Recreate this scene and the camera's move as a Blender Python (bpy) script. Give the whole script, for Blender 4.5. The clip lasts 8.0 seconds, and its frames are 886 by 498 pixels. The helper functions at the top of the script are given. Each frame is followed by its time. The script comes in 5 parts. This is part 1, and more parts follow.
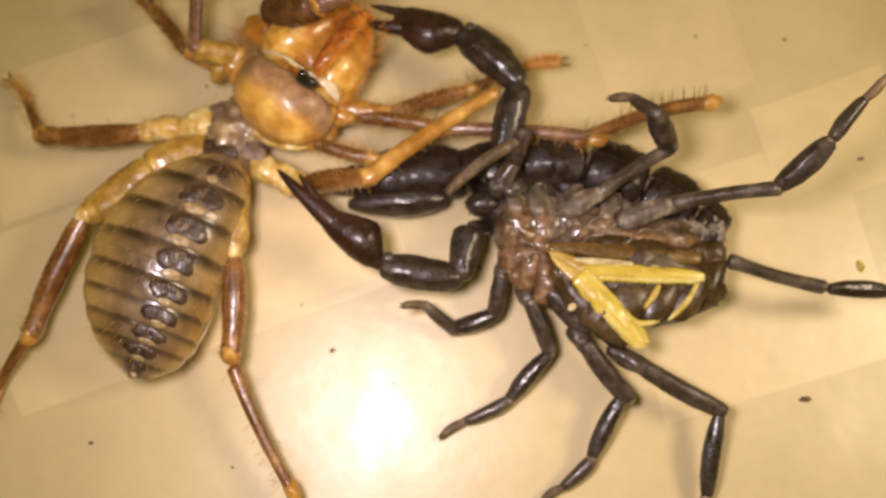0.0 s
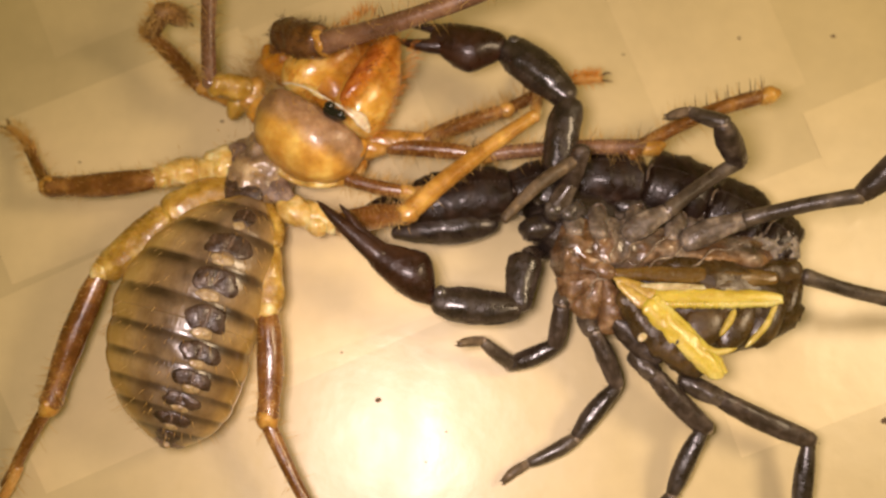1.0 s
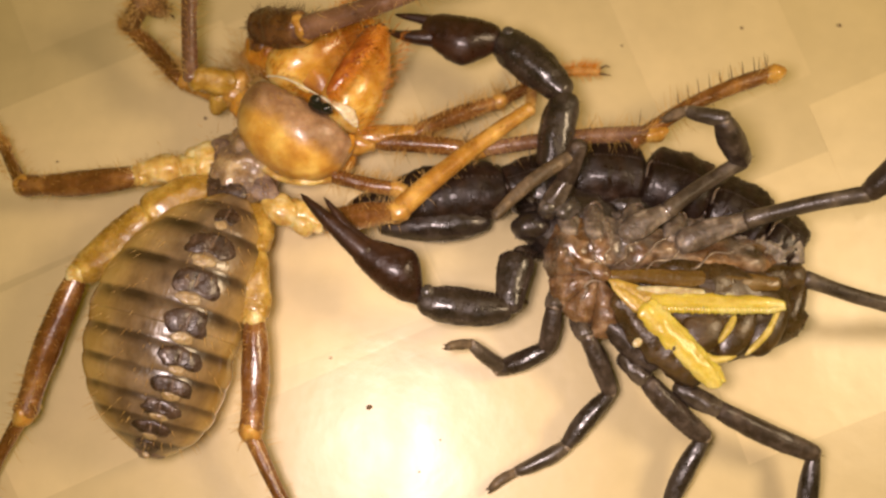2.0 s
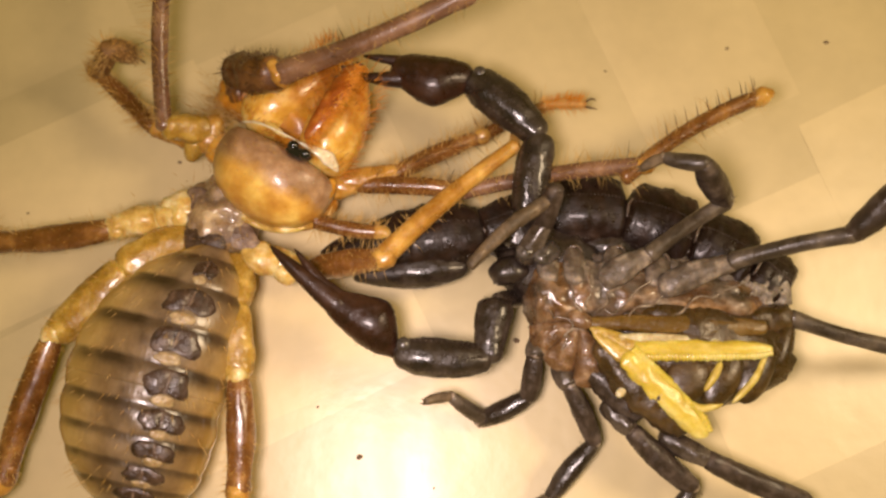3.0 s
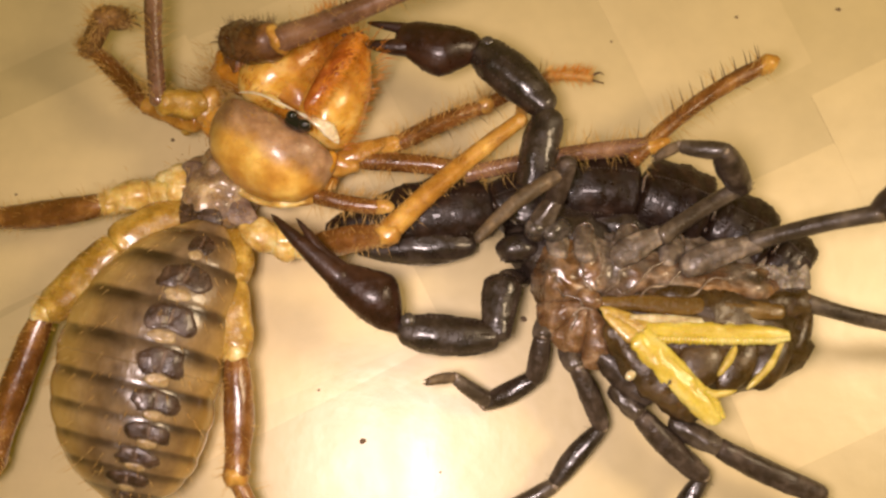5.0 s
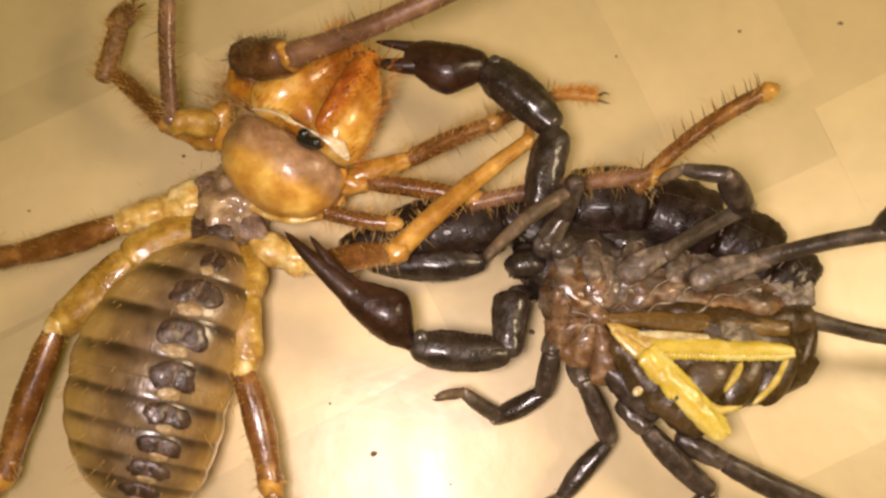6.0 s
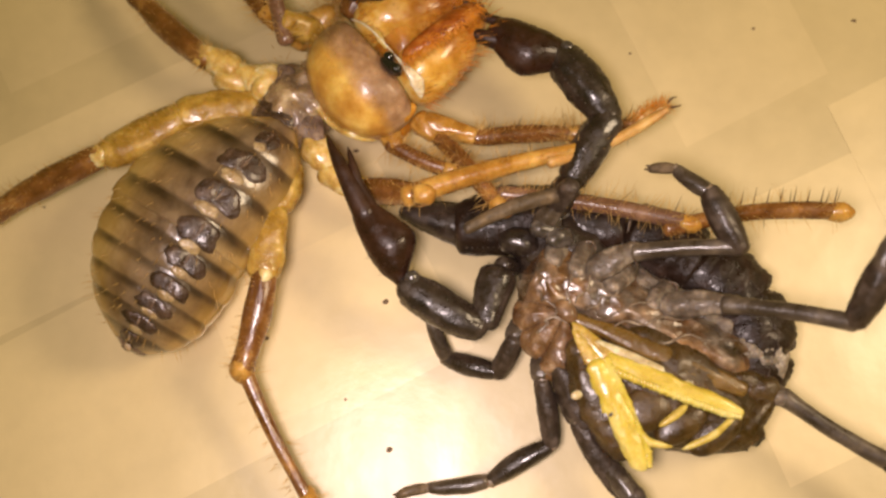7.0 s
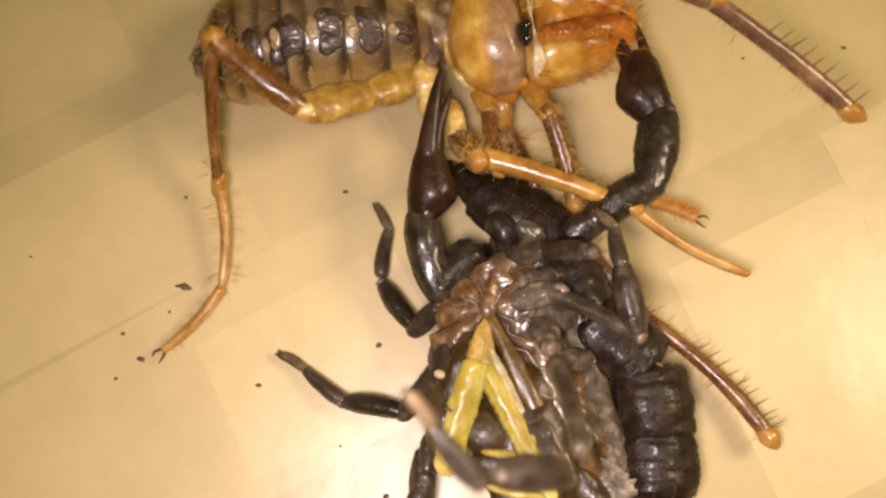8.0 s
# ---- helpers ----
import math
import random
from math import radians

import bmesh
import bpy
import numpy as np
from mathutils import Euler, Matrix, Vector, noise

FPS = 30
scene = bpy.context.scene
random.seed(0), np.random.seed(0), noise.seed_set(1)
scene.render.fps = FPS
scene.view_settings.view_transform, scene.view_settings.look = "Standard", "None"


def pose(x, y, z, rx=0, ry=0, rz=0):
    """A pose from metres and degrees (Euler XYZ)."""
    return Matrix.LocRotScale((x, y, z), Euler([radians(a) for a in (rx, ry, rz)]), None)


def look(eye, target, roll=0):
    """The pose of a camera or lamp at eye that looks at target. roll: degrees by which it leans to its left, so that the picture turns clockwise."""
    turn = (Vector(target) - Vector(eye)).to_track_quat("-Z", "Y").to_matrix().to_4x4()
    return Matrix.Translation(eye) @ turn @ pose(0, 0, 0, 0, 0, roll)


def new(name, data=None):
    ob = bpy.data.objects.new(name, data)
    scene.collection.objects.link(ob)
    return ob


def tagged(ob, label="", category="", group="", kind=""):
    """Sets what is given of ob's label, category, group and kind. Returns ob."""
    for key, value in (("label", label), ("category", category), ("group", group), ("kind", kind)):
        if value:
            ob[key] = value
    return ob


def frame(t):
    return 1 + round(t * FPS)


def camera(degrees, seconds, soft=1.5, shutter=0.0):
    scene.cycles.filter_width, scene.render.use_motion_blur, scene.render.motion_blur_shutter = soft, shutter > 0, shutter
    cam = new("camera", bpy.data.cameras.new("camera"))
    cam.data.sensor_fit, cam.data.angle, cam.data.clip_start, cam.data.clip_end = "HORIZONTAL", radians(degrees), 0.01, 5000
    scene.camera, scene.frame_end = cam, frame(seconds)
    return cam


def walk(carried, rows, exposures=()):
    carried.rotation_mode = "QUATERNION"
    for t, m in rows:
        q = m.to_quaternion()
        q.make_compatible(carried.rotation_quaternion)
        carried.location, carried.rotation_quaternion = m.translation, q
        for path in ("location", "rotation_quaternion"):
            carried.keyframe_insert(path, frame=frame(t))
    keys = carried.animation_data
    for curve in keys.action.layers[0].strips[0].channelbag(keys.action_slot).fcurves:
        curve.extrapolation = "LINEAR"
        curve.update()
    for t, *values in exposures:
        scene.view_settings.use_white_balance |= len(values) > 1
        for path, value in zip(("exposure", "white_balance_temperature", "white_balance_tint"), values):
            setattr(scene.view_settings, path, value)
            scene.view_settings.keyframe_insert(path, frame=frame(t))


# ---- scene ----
LENS = 55.0
cam = camera(LENS, 8.0, 2.5, 0.2)
cam.data.dof.use_dof = True
cam.data.dof.focus_distance = 0.087
cam.data.dof.aperture_fstop = 19.0
PATH = [
    (0.0, pose(0.00609, -0.03085, 0.10524, 14.0, 0, 4.65)),
    (0.5, pose(0.00158, -0.02840, 0.10205, 14.0, 0, 2.21)),
    (1.0, pose(-0.00106, -0.02540, 0.09902, 14.0, 0, 1.09)),
    (2.5, pose(0.00000, -0.02347, 0.09412, 14.0, 0, 0.00)),
    (3.0, pose(0.00028, -0.01941, 0.09351, 14.0, 0, -1.60)),
    (3.5, pose(0.00049, -0.01801, 0.09276, 14.0, 0, -2.15)),
    (4.0, pose(0.00073, -0.01902, 0.09144, 14.0, 0, -2.15)),
    (4.5, pose(0.00046, -0.02066, 0.09062, 14.0, 0, -1.91)),
    (5.0, pose(-0.00045, -0.02106, 0.08977, 14.0, 0, -2.32)),
    (6.5, pose(-0.00220, -0.01936, 0.09176, 14.0, 0, -2.63)),
    (7.0, pose(-0.00308, -0.02014, 0.09131, 14.0, 0, -2.57)),
    (7.5, pose(-0.00288, -0.01706, 0.09127, 14.0, 0, -3.99)),
    (8.0, pose(-0.00248, -0.01560, 0.09149, 14.0, 0, -3.94)),
]
walk(cam, PATH, [(0.0, 0.0, 6050, 10), (0.5, -0.02, 6350, 10), (1.0, -0.03, 6580, 10), (2.5, 0.05, 6620, 10), (5.0, 0.05, 6560, 10), (6.5, 0.04, 6480, 10), (8.0, 0.05, 6280, 10)])

# ---- light: a warm lamp on one side, a small torch beside the camera, a dim room ----
room = bpy.data.worlds.new("room")
room.use_nodes = True
scene.world = room
room.node_tree.nodes["Background"].inputs[0].default_value = (1.0, 0.77, 0.05, 1)
room.node_tree.nodes["Background"].inputs[1].default_value = 0.165


def lamp(name, eye, target, size, watts, colour, beam):
    data = bpy.data.lights.new(name, "AREA")
    data.shape, data.size, data.energy, data.color = "DISK", size, watts, colour
    data.spread = radians(beam)
    ob = new(name, data)
    ob.matrix_basis = look(eye, target)
    return ob


lamp("side_lamp", (0.142, 0.014, 0.146), (0.000, 0.000, 0.0), 0.058, 0.109, (0.97, 0.735, 0.475), 130)
lamp("torch", (-0.011, -0.023, 0.095), (0.010, -0.016, 0.0), 0.020, 0.050, (0.97, 0.78, 0.76), 120)

MM = 0.001


# ---- materials ----
class Nodes:
    """A small helper around one node material."""

    def __init__(self, name):
        self.mat = bpy.data.materials.new(name)
        self.mat.use_nodes = True
        self.tree = self.mat.node_tree
        self.bsdf = self.tree.nodes["Principled BSDF"]
        self.coord = self.tree.nodes.new("ShaderNodeTexCoord")

    def link(self, a, b):
        self.tree.links.new(a, b)

    def noise(self, size_mm, detail=4.0, rough=0.55, stretch=None):
        n = self.tree.nodes.new("ShaderNodeTexNoise")
        n.inputs["Scale"].default_value = 1000.0 / size_mm
        n.inputs["Detail"].default_value = detail
        n.inputs["Roughness"].default_value = rough
        source = self.coord.outputs["Object"]
        if stretch:
            m = self.tree.nodes.new("ShaderNodeMapping")
            m.inputs["Scale"].default_value = stretch
            self.link(source, m.inputs["Vector"])
            source = m.outputs["Vector"]
        self.link(source, n.inputs["Vector"])
        return n.outputs["Fac"]

    def ramp(self, fac, stops):
        r = self.tree.nodes.new("ShaderNodeValToRGB")
        while len(r.color_ramp.elements) < len(stops):
            r.color_ramp.elements.new(0.5)
        for e, (p, c) in zip(r.color_ramp.elements, stops):
            e.position, e.color = p, (*c, 1) if len(c) == 3 else c
        self.link(fac, r.inputs["Fac"])
        return r.outputs["Color"]

    def mix(self, fac, a, b, mode="MIX"):
        m = self.tree.nodes.new("ShaderNodeMix")
        m.data_type, m.blend_type = "RGBA", mode
        for socket, value in ((m.inputs["Factor"], fac), (m.inputs["A"], a), (m.inputs["B"], b)):
            if hasattr(value, "links"):
                self.link(value, socket)
            elif isinstance(value, tuple):
                socket.default_value = (*value, 1)
            else:
                socket.default_value = value
        return m.outputs["Result"]

    def math(self, op, a, b=0.0, c=0.0):
        m = self.tree.nodes.new("ShaderNodeMath")
        m.operation = op
        for socket, value in zip(m.inputs, (a, b, c)):
            if hasattr(value, "links"):
                self.link(value, socket)
            else:
                socket.default_value = value
        return m.outputs[0]

    def axis(self, i):
        s = self.tree.nodes.new("ShaderNodeSeparateXYZ")
        self.link(self.coord.outputs["Object"], s.inputs[0])
        return s.outputs[i]

    def bump(self, height, strength, mm):
        b = self.tree.nodes.new("ShaderNodeBump")
        b.inputs["Strength"].default_value = strength
        b.inputs["Distance"].default_value = mm * MM
        self.link(height, b.inputs["Height"])
        self.link(b.outputs["Normal"], self.bsdf.inputs["Normal"])

    def finish(self, colour, rough, coat=0.0, sss=0.0, spec=0.5):
        if hasattr(colour, "links"):
            self.link(colour, self.bsdf.inputs["Base Color"])
        else:
            self.bsdf.inputs["Base Color"].default_value = (*colour, 1)
        if hasattr(rough, "links"):
            self.link(rough, self.bsdf.inputs["Roughness"])
        else:
            self.bsdf.inputs["Roughness"].default_value = rough
        self.bsdf.inputs["Specular IOR Level"].default_value = spec
        self.bsdf.inputs["Coat Weight"].default_value = coat
        self.bsdf.inputs["Coat Roughness"].default_value = 0.12
        if sss:
            self.bsdf.inputs["Subsurface Weight"].default_value = sss
            self.bsdf.inputs["Subsurface Radius"].default_value = (1.0, 0.55, 0.25)
            self.bsdf.inputs["Subsurface Scale"].default_value = 0.0012
        return self.mat


def skin(name, dark, mid, light, rough, coat=0.0, sss=0.0, patch=2.5, grain=0.25, relief=0.06, stretch=None, spec=0.5):
    """Mottled cuticle: blotches, fine grain and a finely dimpled relief."""
    n = Nodes(name)
    col = n.ramp(n.noise(patch, 5, stretch=stretch), [(0.27, dark), (0.52, mid), (0.78, light)])
    fine = n.noise(grain, 3)
    col = n.mix(0.28, col, n.ramp(fine, [(0.3, (0.55, 0.55, 0.55)), (0.7, (1.3, 1.3, 1.3))]), "MULTIPLY")
    n.bump(n.math("ADD", fine, n.math("MULTIPLY", n.noise(patch * 0.4, 4), 1.1)), 0.6, relief)
    film = n.math("ADD", n.math("MULTIPLY", n.noise(0.7, 4), 0.55), n.math("MULTIPLY", n.noise(patch * 1.4, 3), 0.45))
    r = n.ramp(film, [(0.36, (rough * 0.65,) * 3), (0.50, (rough * 1.05,) * 3), (0.62, (min(1, rough * 1.9),) * 3)])
    return n.finish(col, r, coat, sss, spec)


BLACK = skin("black_cuticle", (0.011, 0.0072, 0.0052), (0.026, 0.0170, 0.0118), (0.062, 0.045, 0.033), 0.32, 0.45, relief=0.09, spec=0.42, patch=1.8)
TAILBLACK = skin("granular_black_cuticle", (0.007, 0.0035, 0.0020), (0.018, 0.0088, 0.0050), (0.042, 0.022, 0.013), 0.38, 0.14, relief=0.14, patch=1.8, spec=0.3)
CHELA = skin("red_brown_black_cuticle", (0.012, 0.0055, 0.0032), (0.030, 0.0115, 0.0058), (0.056, 0.024, 0.012), 0.33, 0.2, relief=0.06, spec=0.35)
GREYLEG = skin("grey_brown_leg_cuticle", (0.016, 0.0105, 0.0070), (0.044, 0.029, 0.0195), (0.115, 0.083, 0.058), 0.40, 0.12, patch=1.5, relief=0.10, spec=0.4)
LEGTIP = skin("dusty_leg_tip", (0.034, 0.022, 0.011), (0.090, 0.060, 0.030), (0.19, 0.130, 0.070), 0.5, patch=1.2, relief=0.10)
COXA = skin("brown_coxa_cuticle", (0.070, 0.032, 0.012), (0.165, 0.088, 0.036), (0.42, 0.29, 0.17), 0.28, 0.4, 0.3, patch=1.5, relief=0.14)
BELLY = skin("brown_belly_skin", (0.021, 0.0105, 0.003), (0.052, 0.028, 0.0075), (0.120, 0.072, 0.024), 0.32, 0.15, 0.25, patch=2.4, relief=0.10)
MEMBRANE = skin("grey_white_membrane", (0.05, 0.034, 0.022), (0.145, 0.102, 0.068), (0.44, 0.35, 0.25), 0.30, 0.45, 0.2, patch=1.5, relief=0.12)
GREYSKIN = skin("grey_brown_wrinkled_skin", (0.045, 0.031, 0.021), (0.125, 0.094, 0.065), (0.36, 0.29, 0.21), 0.46, 0.12, 0.25, patch=1.3, relief=0.16)
YELLOW = skin("yellow_comb", (0.40, 0.275, 0.026), (0.57, 0.440, 0.058), (0.74, 0.64, 0.24), 0.34, 0.35, 0.3, patch=2.4, relief=0.08, stretch=(0.6, 1, 1))
PALEYELLOW = skin("pale_yellow_edge", (0.30, 0.20, 0.03), (0.52, 0.40, 0.07), (0.68, 0.56, 0.22), 0.4, 0.2, 0.2, patch=1.2)
AMBER = skin("amber_cuticle", (0.28, 0.092, 0.008), (0.52, 0.225, 0.020), (0.76, 0.44, 0.070), 0.27, 0.25, 0.4, patch=3.2, relief=0.10)
REDAMBER = skin("red_amber_cuticle", (0.13, 0.026, 0.004), (0.32, 0.085, 0.011), (0.58, 0.24, 0.04), 0.25, 0.4, 0.2, patch=1.6)
BROWNLEG = skin("brown_leg_cuticle", (0.075, 0.027, 0.006), (0.175, 0.070, 0.016), (0.38, 0.19, 0.050), 0.24, 0.45, 0.2, patch=2.4, relief=0.08)
PURPLELEG = skin("purple_brown_leg_cuticle", (0.085, 0.040, 0.020), (0.17, 0.085, 0.045), (0.30, 0.17, 0.09), 0.26, 0.45, 0.15, patch=3.0)
IVORY = skin("white_membrane", (0.55, 0.42, 0.22), (0.74, 0.63, 0.42), (0.88, 0.82, 0.66), 0.28, 0.5, 0.3, patch=1.2)
ORANGEHAIR = skin("orange_bristle", (0.48, 0.14, 0.012), (0.70, 0.27, 0.02), (0.85, 0.48, 0.08), 0.3, 0.3)
DARKLEG = skin("dark_brown_leg_cuticle", (0.05, 0.018, 0.004), (0.115, 0.045, 0.010), (0.24, 0.11, 0.03), 0.34, 0.25, 0.1)
DUSTLEG = skin("dusty_grey_brown_cuticle", (0.022, 0.015, 0.010), (0.060, 0.043, 0.029), (0.15, 0.115, 0.078), 0.34, 0.25, patch=1.8)
COMBROOT = skin("orange_comb_root", (0.22, 0.120, 0.018), (0.42, 0.275, 0.042), (0.64, 0.49, 0.13), 0.28, 0.4, 0.3, patch=1.3, relief=0.16)
HONEY = skin("honey_leg_cuticle", (0.21, 0.080, 0.010), (0.43, 0.215, 0.034), (0.68, 0.42, 0.10), 0.28, 0.4, 0.25, patch=2.6)
OLIVEBELLY = skin("olive_brown_belly_skin", (0.060, 0.029, 0.006), (0.135, 0.076, 0.017), (0.26, 0.165, 0.05), 0.24, 0.4, 0.3, patch=3.0, relief=0.08, stretch=(0.4, 1, 1))
IVORYSKIN = skin("cream_patch_skin", (0.19, 0.12, 0.05), (0.33, 0.23, 0.105), (0.52, 0.39, 0.21), 0.34, 0.3, 0.2, patch=1.0, relief=0.10)
TANTIP = skin("tan_leg_tip", (0.07, 0.045, 0.022), (0.19, 0.125, 0.066), (0.36, 0.25, 0.14), 0.45)
CREAM = skin("cream_soft_skin", (0.38, 0.19, 0.034), (0.64, 0.44, 0.120), (0.88, 0.79, 0.48), 0.24, 0.5, 0.4, patch=1.7, relief=0.14)
YELLOWSKIN = skin("yellow_soft_skin", (0.21, 0.110, 0.014), (0.40, 0.235, 0.036), (0.66, 0.46, 0.11), 0.25, 0.45, 0.4, patch=2.0, relief=0.14)
TANLEG = skin("tan_leg_cuticle", (0.30, 0.13, 0.03), (0.50, 0.27, 0.07), (0.68, 0.45, 0.16), 0.32, 0.3, 0.25, patch=2.6)
PLATE = skin("purple_brown_plate", (0.018, 0.0085, 0.0050), (0.052, 0.028, 0.0175), (0.14, 0.086, 0.056), 0.26, 0.32, patch=1.0, relief=0.14, stretch=(0.5, 1, 1))
THORAX = skin("purple_grey_thorax", (0.075, 0.044, 0.030), (0.17, 0.108, 0.076), (0.40, 0.29, 0.19), 0.30, 0.4, 0.2, patch=1.4, relief=0.16)
WRINKLED = skin("wrinkled_thorax_skin", (0.10, 0.058, 0.036), (0.29, 0.190, 0.095), (0.64, 0.49, 0.25), 0.30, 0.4, 0.3, patch=1.9, relief=0.22)
HAIR = skin("golden_hair", (0.42, 0.22, 0.05), (0.60, 0.37, 0.10), (0.80, 0.58, 0.24), 0.3)
DARKHAIR = skin("dark_spine", (0.03, 0.012, 0.005), (0.07, 0.03, 0.01), (0.14, 0.07, 0.02), 0.4)
JAWGREY = skin("grey_black_jaw", (0.022, 0.017, 0.013), (0.062, 0.050, 0.040), (0.22, 0.185, 0.15), 0.26, 0.5, 0.1, patch=1.6, relief=0.06)
CRUST = skin("torn_grey_skin", (0.085, 0.066, 0.046), (0.23, 0.190, 0.140), (0.50, 0.44, 0.34), 0.45, 0.2, 0.2, patch=1.0, relief=0.16)
PALEFLESH = skin("pale_yellow_flesh", (0.26, 0.18, 0.07), (0.50, 0.40, 0.20), (0.78, 0.70, 0.48), 0.30, 0.4, 0.4, patch=1.2, relief=0.12)
FELTED = skin("felted_brown_foot", (0.10, 0.045, 0.010), (0.22, 0.110, 0.028), (0.40, 0.23, 0.07), 0.5, 0.1, 0.1, patch=0.8, relief=0.16)
SPECK = skin("brown_debris", (0.06, 0.036, 0.018), (0.15, 0.095, 0.05), (0.28, 0.19, 0.11), 0.7)


def glass_eye():
    n = Nodes("black_eye")
    return n.finish((0.008, 0.008, 0.007), 0.06, 0.6)


EYE = glass_eye()


def abdomen_skin():
    """Olive-tan skin with a dark band at each joint, broken and fading along the flank."""
    n = Nodes("banded_olive_skin")
    ring = n.tree.nodes.new("ShaderNodeAttribute")
    ring.attribute_name = "ring"
    wob = n.math("MULTIPLY", n.math("SUBTRACT", n.noise(3, 3), 0.5), 0.14)
    part_of = n.math("FRACT", n.math("ADD", ring.outputs["Fac"], wob))
    low = n.ramp(part_of, [(0.0, (1, 1, 1)), (0.14, (1, 1, 1)), (0.22, (0.75,) * 3), (0.38, (0.22,) * 3), (0.58, (0, 0, 0)), (0.90, (0, 0, 0)), (1.0, (0.9,) * 3)])
    band = n.math("MULTIPLY", low, n.ramp(n.noise(5.5, 3), [(0.30, (0.45,) * 3), (0.52, (1, 1, 1))]))
    base = n.ramp(n.noise(4.5, 4), [(0.28, (0.160, 0.088, 0.028)), (0.5, (0.300, 0.188, 0.068)), (0.74, (0.48, 0.335, 0.140))])
    fine = n.noise(0.35, 3, stretch=(0.35, 1, 1))
    base = n.mix(0.35, base, n.ramp(fine, [(0.3, (0.65,) * 3), (0.7, (1.25,) * 3)]), "MULTIPLY")
    side = n.tree.nodes.new("ShaderNodeAttribute")
    side.attribute_name = "flank"
    # purple-grey beside the plates, olive on the back, yellow along the flank
    spine = n.ramp(side.outputs["Fac"], [(0.14, (0.85,) * 3), (0.26, (0.45,) * 3), (0.44, (0, 0, 0))])
    base = n.mix(spine, base, n.ramp(n.noise(1.8, 4), [(0.3, (0.060, 0.036, 0.022)), (0.7, (0.21, 0.145, 0.085))]))
    rim = n.ramp(side.outputs["Fac"], [(0.34, (0, 0, 0)), (0.58, (0.5,) * 3), (0.80, (0.9,) * 3)])
    base = n.mix(rim, base, (0.60, 0.380, 0.078))
    band = n.math("MULTIPLY", band, n.ramp(side.outputs["Fac"], [(0.08, (0.7,) * 3), (0.22, (1, 1, 1)), (0.48, (0.8,) * 3), (0.72, (0.35,) * 3), (0.92, (0.05,) * 3)]))
    col = n.mix(band, base, (0.034, 0.018, 0.009))
    n.bump(n.math("ADD", fine, n.math("MULTIPLY", n.noise(1.6, 4), 1.2)), 0.5, 0.09)
    return n.finish(col, 0.27, 0.5, 0.3)


def head_skin():
    """Amber shield that turns purple-brown towards its straight front edge."""
    n = Nodes("amber_head_shield")
    amber = n.ramp(n.noise(3.2, 5), [(0.30, (0.42, 0.180, 0.024)), (0.5, (0.62, 0.345, 0.062)), (0.68, (0.82, 0.57, 0.14))])
    blot = n.math("MULTIPLY", n.noise(2.8, 5), 3.4)
    edge = n.math("ADD", n.math("MULTIPLY", n.axis(0), 1000.0), blot)
    fac = n.ramp(n.math("MULTIPLY", n.math("ADD", edge, 0.9), 0.17), [(0.08, (0, 0, 0)), (0.36, (0.85,) * 3), (0.8, (1.0,) * 3)])
    mauve = n.ramp(n.noise(1.8, 5), [(0.3, (0.16, 0.080, 0.042)), (0.5, (0.30, 0.175, 0.098)), (0.7, (0.48, 0.31, 0.185))])
    col = n.mix(fac, amber, mauve)
    # shade of the +y side, away from the lamp, mixed into the colour as brown
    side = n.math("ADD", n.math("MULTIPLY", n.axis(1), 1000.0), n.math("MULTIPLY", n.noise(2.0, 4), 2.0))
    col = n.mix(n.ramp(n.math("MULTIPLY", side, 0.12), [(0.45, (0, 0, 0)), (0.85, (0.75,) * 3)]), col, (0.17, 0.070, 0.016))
    n.bump(n.math("ADD", n.noise(0.35, 3), n.math("MULTIPLY", n.noise(2.2, 4, stretch=(0.4, 1, 1)), 1.2)), 0.5, 0.07)
    return n.finish(col, n.ramp(n.noise(1.5, 4), [(0.3, (0.26,) * 3), (0.7, (0.48,) * 3)]), 0.18, 0.4)


def jaw_skin():
    """Yellow amber at the jaw's root, red-amber towards its tip, mottled."""
    n = Nodes("amber_jaw")
    pale = n.ramp(n.noise(2.6, 5), [(0.30, (0.40, 0.170, 0.020)), (0.5, (0.64, 0.36, 0.055)), (0.70, (0.84, 0.62, 0.20))])
    red = n.ramp(n.noise(2.2, 5), [(0.30, (0.22, 0.055, 0.006)), (0.5, (0.45, 0.150, 0.014)), (0.70, (0.70, 0.34, 0.045))])
    place = n.math("ADD", n.math("MULTIPLY", n.axis(0), 1000.0), n.math("MULTIPLY", n.math("SUBTRACT", n.noise(3.0, 4), 0.5), 8.0))
    far = n.ramp(n.math("ADD", n.math("MULTIPLY", place, 0.07), 0.5), [(0.25, (0, 0, 0)), (0.75, (1, 1, 1))])
    n.bump(n.math("ADD", n.noise(0.4, 3), n.noise(1.8, 4, stretch=(0.4, 1, 1))), 0.5, 0.09)
    return n.finish(n.mix(far, pale, red), n.ramp(n.noise(1.2, 4), [(0.3, (0.18,) * 3), (0.7, (0.40,) * 3)]), 0.4, 0.4)


